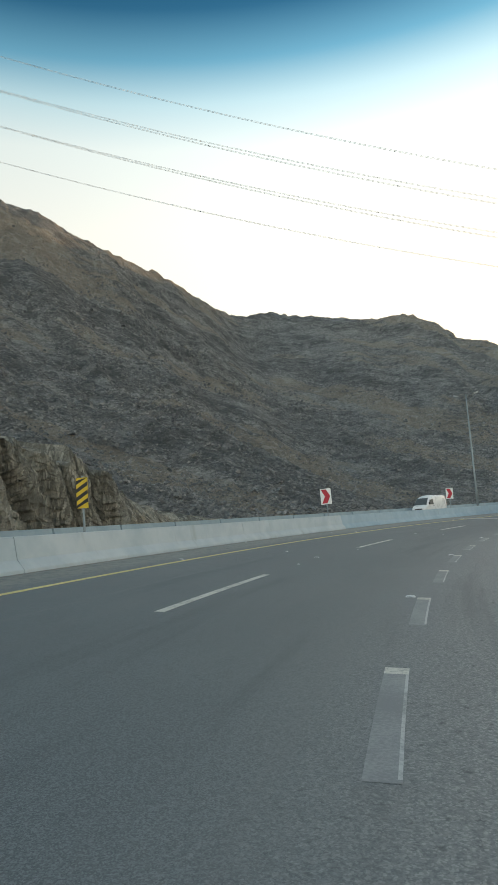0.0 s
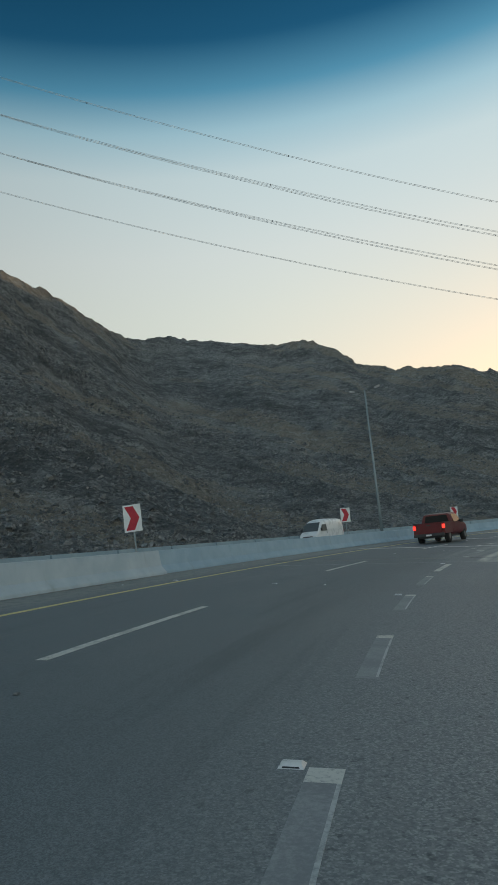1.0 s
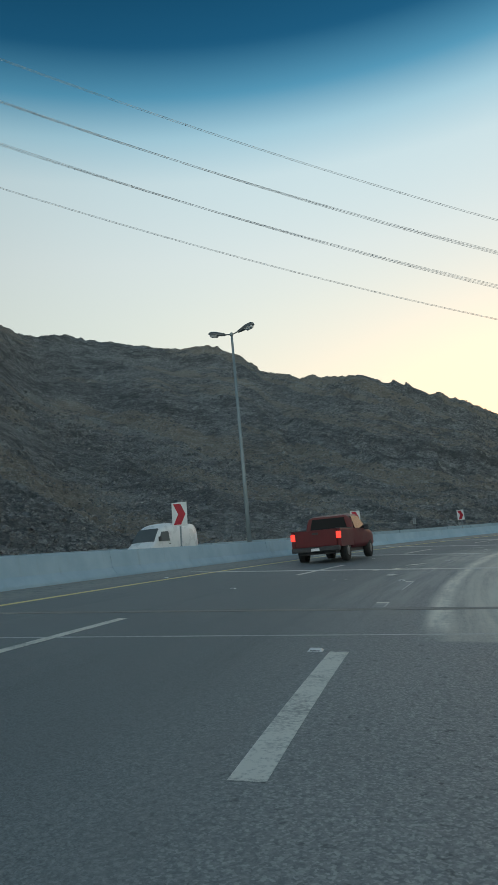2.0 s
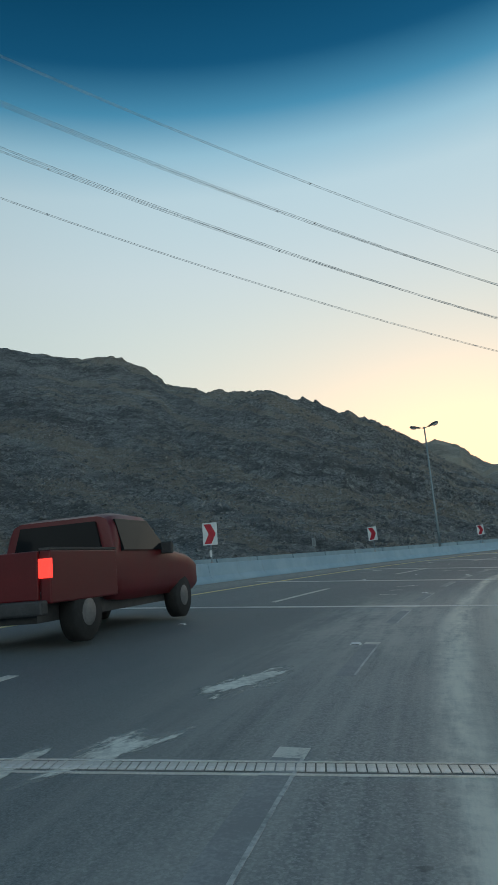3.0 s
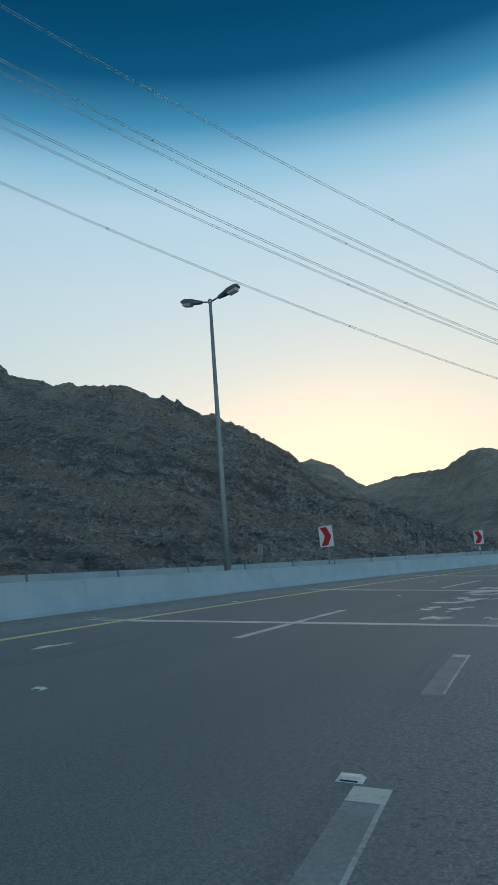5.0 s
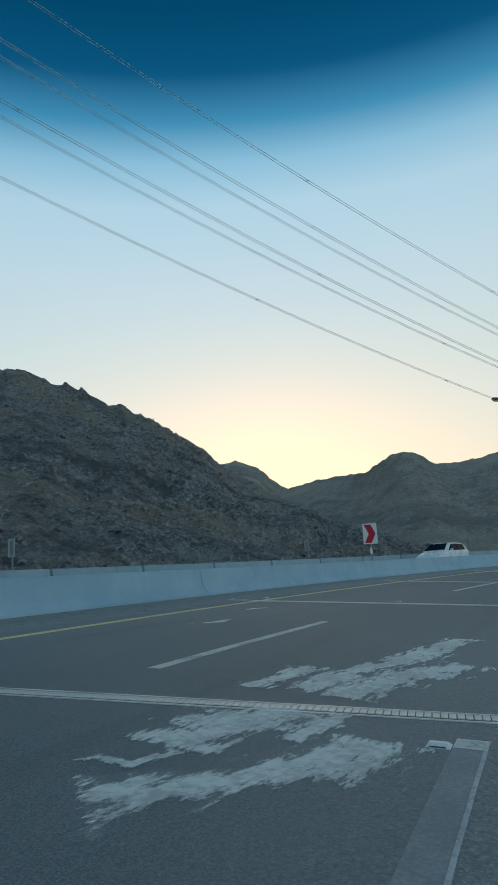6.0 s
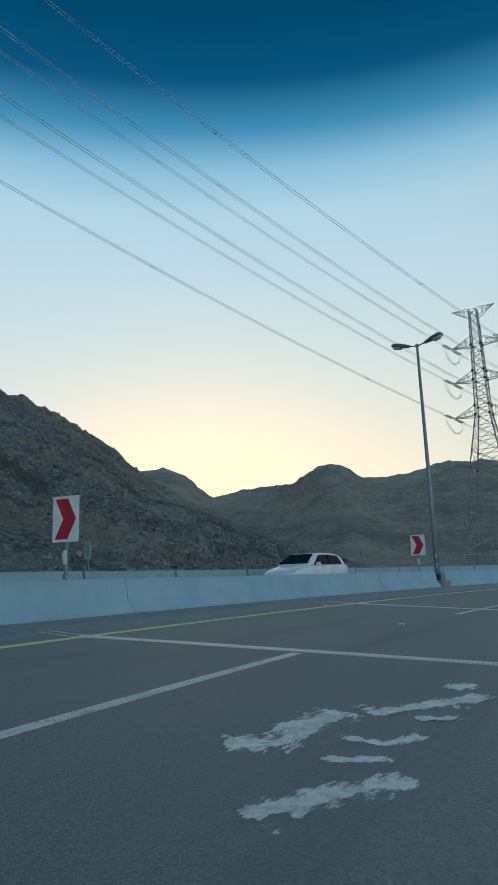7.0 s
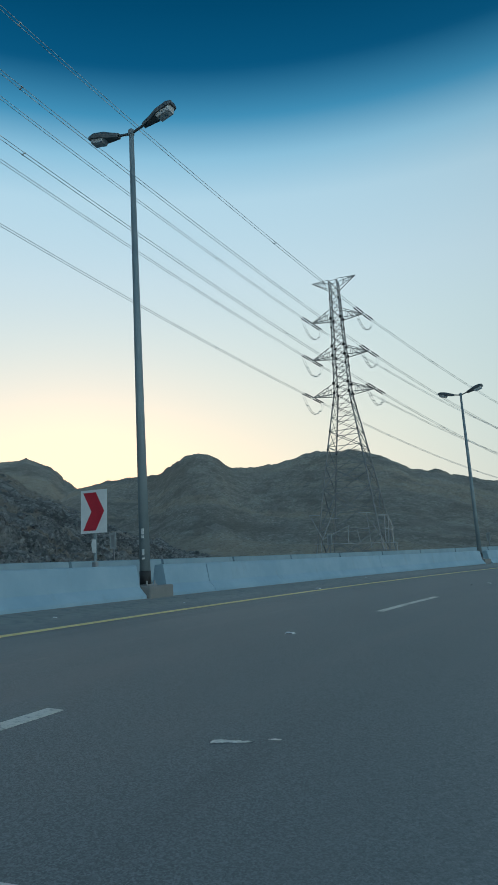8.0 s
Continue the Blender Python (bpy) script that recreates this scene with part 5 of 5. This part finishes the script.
def puddle(s, d, length, width, seed, lift=0.004):
    """A thin dried splash; its uv holds the way from the middle, from which the ragged rim is worn."""
    bm = bmesh.new()
    lay, along = bm.loops.layers.uv.new("UVMap"), bm.loops.layers.uv.new("Along")
    n = 28
    c = bm.verts.new(on_road(s, d, lift))
    ring = []
    for k in range(n):
        a = 2 * math.pi * k / n
        f = 0.8 + 0.35 * noise.noise((math.cos(a) * 1.3 + seed, math.sin(a) * 1.3, seed))
        u, v = math.sin(a) * f * length / 2, math.cos(a) * f * width / 2
        ring.append(bm.verts.new(on_road(s + u, d + v - 0.18 * u, lift)))
    for k in range(n):
        f = bm.faces.new((c, ring[(k + 1) % n], ring[k]))
        for l in f.loops:
            l[lay].uv = (0.0, 0.0) if l.vert is c else (1.0, 0.0)
            a = 2 * math.pi * ring.index(l.vert) / n if l.vert is not c else None
            l[along].uv = (s + seed, d) if a is None else (s + seed + math.sin(a) * length / 2, d + math.cos(a) * width / 2)
    return bm


SPILLS = [(61.91, -2.1, 0.9, 0.75), (63.71, -1.55, 0.7, 0.5), (64.29, -1.65, 0.6, 0.4), (64.05, -2.1, 0.6, 0.35), (64.48, -2.3, 0.45, 0.3), (63.23, -2.1, 0.3, 0.2), (65.78, -1.7, 0.8, 0.8), (66.89, -2.0, 1.4, 1.0), (67.37, -1.65, 0.8, 0.5), (67.47, -2.5, 0.7, 0.5), (42.42, -1.65, 0.12, 0.16), (83.26, -2.0, 0.6, 0.25), (78.9, 2.2, 0.7, 0.3), (76.29, 1.6, 0.9, 0.3), (56.46, 2.0, 0.8, 0.3), (17.85, -1.75, 0.9, 0.3), (18.45, -2.25, 1.2, 0.4), (20.71, -2.4, 1.5, 0.45), (15.59, -2.55, 0.8, 0.5), (13.71, -1.5, 0.2, 0.1), (13.81, -1.77, 0.2, 0.12)]
for k, (s, d, ln, wd) in enumerate(SPILLS):
    tagged(part("paint_spill", puddle(s, d, ln * 1.9, wd * 1.7, k * 3.1, 0.004 + 0.0006 * (k % 7)), M_SPILL), "dried whitish splash on the asphalt", "spill", "dried splashes")


def splash(spine, width, seed, lift):
    """A dried splash drawn out along a line of (s, d); it thins out towards its rim and ends."""
    bm = bmesh.new()
    lay, along = bm.loops.layers.uv.new("UVMap"), bm.loops.layers.uv.new("Along")
    pts = []
    for (s0, d0), (s1, d1) in zip(spine, spine[1:]):
        pts += [(s0 + (s1 - s0) * k / 5, d0 + (d1 - d0) * k / 5) for k in range(5)]
    pts.append(spine[-1])
    a, b, y, z = pts[0], pts[1], pts[-2], pts[-1]
    pts = [(2 * a[0] - b[0], 2 * a[1] - b[1])] + pts + [(2 * z[0] - y[0], 2 * z[1] - y[1])]
    rows, edge = [], {}
    for k, (s, d) in enumerate(pts):
        e, f = pts[max(k - 1, 0)], pts[min(k + 1, len(pts) - 1)]
        n = math.hypot(f[0] - e[0], f[1] - e[1])
        ns, nd = -(f[1] - e[1]) / n, (f[0] - e[0]) / n
        w = width * (0.75 + 0.5 * noise.noise((k * 0.45, seed, 1)))
        end = max(0.0, 1 - 0.6 * min(k, len(pts) - 1 - k))
        row = []
        for q in (-1, -0.5, 0, 0.5, 1):
            v = bm.verts.new(on_road(s + ns * q * w * 0.75, d + nd * q * w * 0.75, lift))
            edge[v] = (max(abs(q), end), (s + ns * q * w) * 2.2 + seed, (d + nd * q * w) * 2.2)
            row.append(v)
        rows.append(row)
    for r0, r1 in zip(rows, rows[1:]):
        for k in range(4):
            f = bm.faces.new((r0[k], r1[k], r1[k + 1], r0[k + 1]))
            if f.calc_center_median().z and f.normal.z < 0:
                f.normal_flip()
            for l in f.loops:
                l[lay].uv, l[along].uv = (edge[l.vert][0], 0.0), edge[l.vert][1:]
    return bm


STREAKS = (([(69.74, -1.52), (70.12, -1.6), (70.41, -1.65), (70.89, -1.87)], 0.8),
           ([(69.41, -1.26), (69.35, -1.53), (69.66, -1.63)], 0.16),
           ([(71.57, -1.23), (71.86, -1.32), (72.75, -1.39)], 0.36),
           ([(71.47, -2.04), (71.95, -2.16), (72.6, -2.33), (73.45, -2.8)], 0.72),
           ([(71.66, -1.71), (72.35, -1.77), (72.95, -1.94), (73.75, -2.2), (75.54, -2.41)], 0.5),
           ([(68.82, -1.6), (69.11, -1.93), (69.4, -2.22), (69.74, -2.49), (70.31, -2.61)], 0.55),
           ([(70.12, -2.12), (70.41, -2.18), (70.89, -2.25)], 0.24),
           ([(87.23, -1.28), (87.33, -1.44), (87.43, -1.57), (87.93, -1.57), (88.44, -1.63)], 0.4),
           ([(88.54, -1.78), (88.84, -2.0), (89.19, -2.22), (89.79, -2.47)], 0.28),
           ([(89.94, -2.16), (90.34, -2.26)], 0.2),
           ([(86.17, -1.94), (86.37, -2.07), (86.63, -2.19), (87.03, -2.45)], 0.28),
           ([(87.2, -1.93), (87.25, -2.1), (87.4, -2.25)], 0.15),
           ([(87.73, -1.9), (87.7, -2.17), (88.03, -2.34)], 0.14),
           ([(88.54, -2.19), (88.74, -2.46)], 0.18),
           ([(36.05, -1.86), (36.2, -2.08), (36.5, -2.33)], 0.17),
           ([(103.5, -1.28), (103.58, -1.48)], 0.07),
           ([(103.66, -1.53), (103.68, -1.61)], 0.05),
           ([(100.84, -1.32), (100.82, -1.57), (100.92, -1.84)], 0.36),
           ([(100.87, -1.97), (100.98, -2.28)], 0.1),
           ([(99.23, -1.58), (99.44, -1.7), (99.55, -1.86)], 0.15),
           ([(34.32, -1.95), (34.49, -2.3)], 0.16),
           ([(32.62, -2.05), (32.72, -2.45)], 0.16),
           ([(46.6, -1.35), (46.7, -1.7)], 0.3),
           ([(46.9, -1.95), (47.05, -2.4)], 0.3),
           ([(47.61, -2.9), (47.71, -3.5)], 0.26),
           ([(45.3, 1.98), (45.45, 1.8)], 0.2),
           ([(47.41, 2.1), (47.71, 1.7)], 0.28))
for k, (line, wide) in enumerate(STREAKS):
    tagged(part("paint_spill", splash(line, wide * 1.35, k * 2.7, 0.0042 + 0.0006 * (k % 5)), M_SPILL), "dried whitish splash drawn out on the asphalt", "spill", "dried splashes")


def litter(s, d, size, seed):
    rng = random.Random(seed)
    bm = bmesh.new()
    pts = [bm.verts.new((math.cos(a) * size * rng.uniform(0.5, 1.2), math.sin(a) * size * rng.uniform(0.4, 0.9), rng.uniform(0.0, size * 0.25))) for a in (0, 1, 2.1, 3.2, 4.2, 5.3)]
    up = [bm.verts.new(v.co * 0.6 + Vector((0, 0, size * 0.4))) for v in pts]
    bm.faces.new(up)
    for k in range(6):
        bm.faces.new((pts[k], pts[(k + 1) % 6], up[(k + 1) % 6], up[k]))
    ob = part("stone", bm, M_RUBBLE if seed % 3 else M_REFLECT)
    ob.matrix_world = road_pose(s, d)
    return tagged(ob, "small loose stone lying on the road shoulder", "stone", "loose stones")


for k in range(46):
    rng = random.Random(k + 40)
    litter(rng.uniform(-26, 125), rng.choice((rng.uniform(3.5, 4.5), rng.uniform(3.6, 4.5), rng.uniform(-2.6, 3.0))), rng.uniform(0.02, 0.06), k)


# ---- deck joints: steel rails with a comb of small plates ----
def prism(w, l, h):
    bm = bmesh.new()
    box(bm, -w / 2, w / 2, -l / 2, l / 2, 0, h)
    return bm


SKEW = -0.15


def deck_seam(s, wide, material, label):
    bm = bmesh.new()
    ds = span(-12.5, 3.0, 1.5)
    row = [(bm.verts.new(on_road(s + SKEW * d + wide, d, 0.003)), bm.verts.new(on_road(s + SKEW * d, d, 0.003))) for d in ds]
    for a, b in zip(row, row[1:]):
        bm.faces.new((a[0], a[1], b[1], b[0]))
    return tagged(part("deck_seam", bm, material), label, "road seam", kind="structure")


COMB = mesh_of(prism(0.046, 0.13, 0.006), "plate", M_COMB)
COMB_DARK = mesh_of(prism(0.046, 0.13, 0.006), "plate", M_COMB_DARK)
deck_seam(4.33, 0.07, M_OUTLINE, "thin pale filled seam across the asphalt")
for s in DECK_JOINTS:
    root = thing("expansion_joint", Matrix.Identity(4), "steel comb joint across the bridge deck", "expansion joint", "deck joints", "structure")
    for ds in (-0.125, 0.105):
        bm = bmesh.new()
        top = [(bm.verts.new(on_road(s + ds + 0.022 + SKEW * d, d, 0.007)), bm.verts.new(on_road(s + ds + SKEW * d, d, 0.007))) for d in (-12.5, -6, 0, 3.4, 3.9)]
        low = [(bm.verts.new(on_road(s + ds + 0.022 + SKEW * d, d, 0)), bm.verts.new(on_road(s + ds + SKEW * d, d, 0))) for d in (-12.5, -6, 0, 3.4, 3.9)]
        for i in range(4):
            bm.faces.new((top[i][0], top[i][1], top[i + 1][1], top[i + 1][0]))
            bm.faces.new((low[i][0], top[i][0], top[i + 1][0], low[i + 1][0]))
            bm.faces.new((top[i][1], low[i][1], low[i + 1][1], top[i + 1][1]))
        part("rail", bm, M_COMB_DARK if s < 10 else M_COMB, root)
    bm = bmesh.new()
    lo = [(bm.verts.new(on_road(s + 0.105 + SKEW * d, d, 0.002)), bm.verts.new(on_road(s - 0.10 + SKEW * d, d, 0.002))) for d in (-12.5, -6, 0, 3.4)]
    for i in range(3):
        bm.faces.new((lo[i][0], lo[i][1], lo[i + 1][1], lo[i + 1][0]))
    part("seal", bm, M_SEAL, root)
    d = -7.0
    while d < 3.3:
        ob = new("plate", COMB_DARK if s < 10 else COMB)
        ob.parent = root
        ob.matrix_local = Matrix.Translation(on_road(s + SKEW * d, d, 0.002)) @ pose(0, 0, 0, 0, 3.7, 8.5 - math.degrees(heading(s)))
        d += 0.054
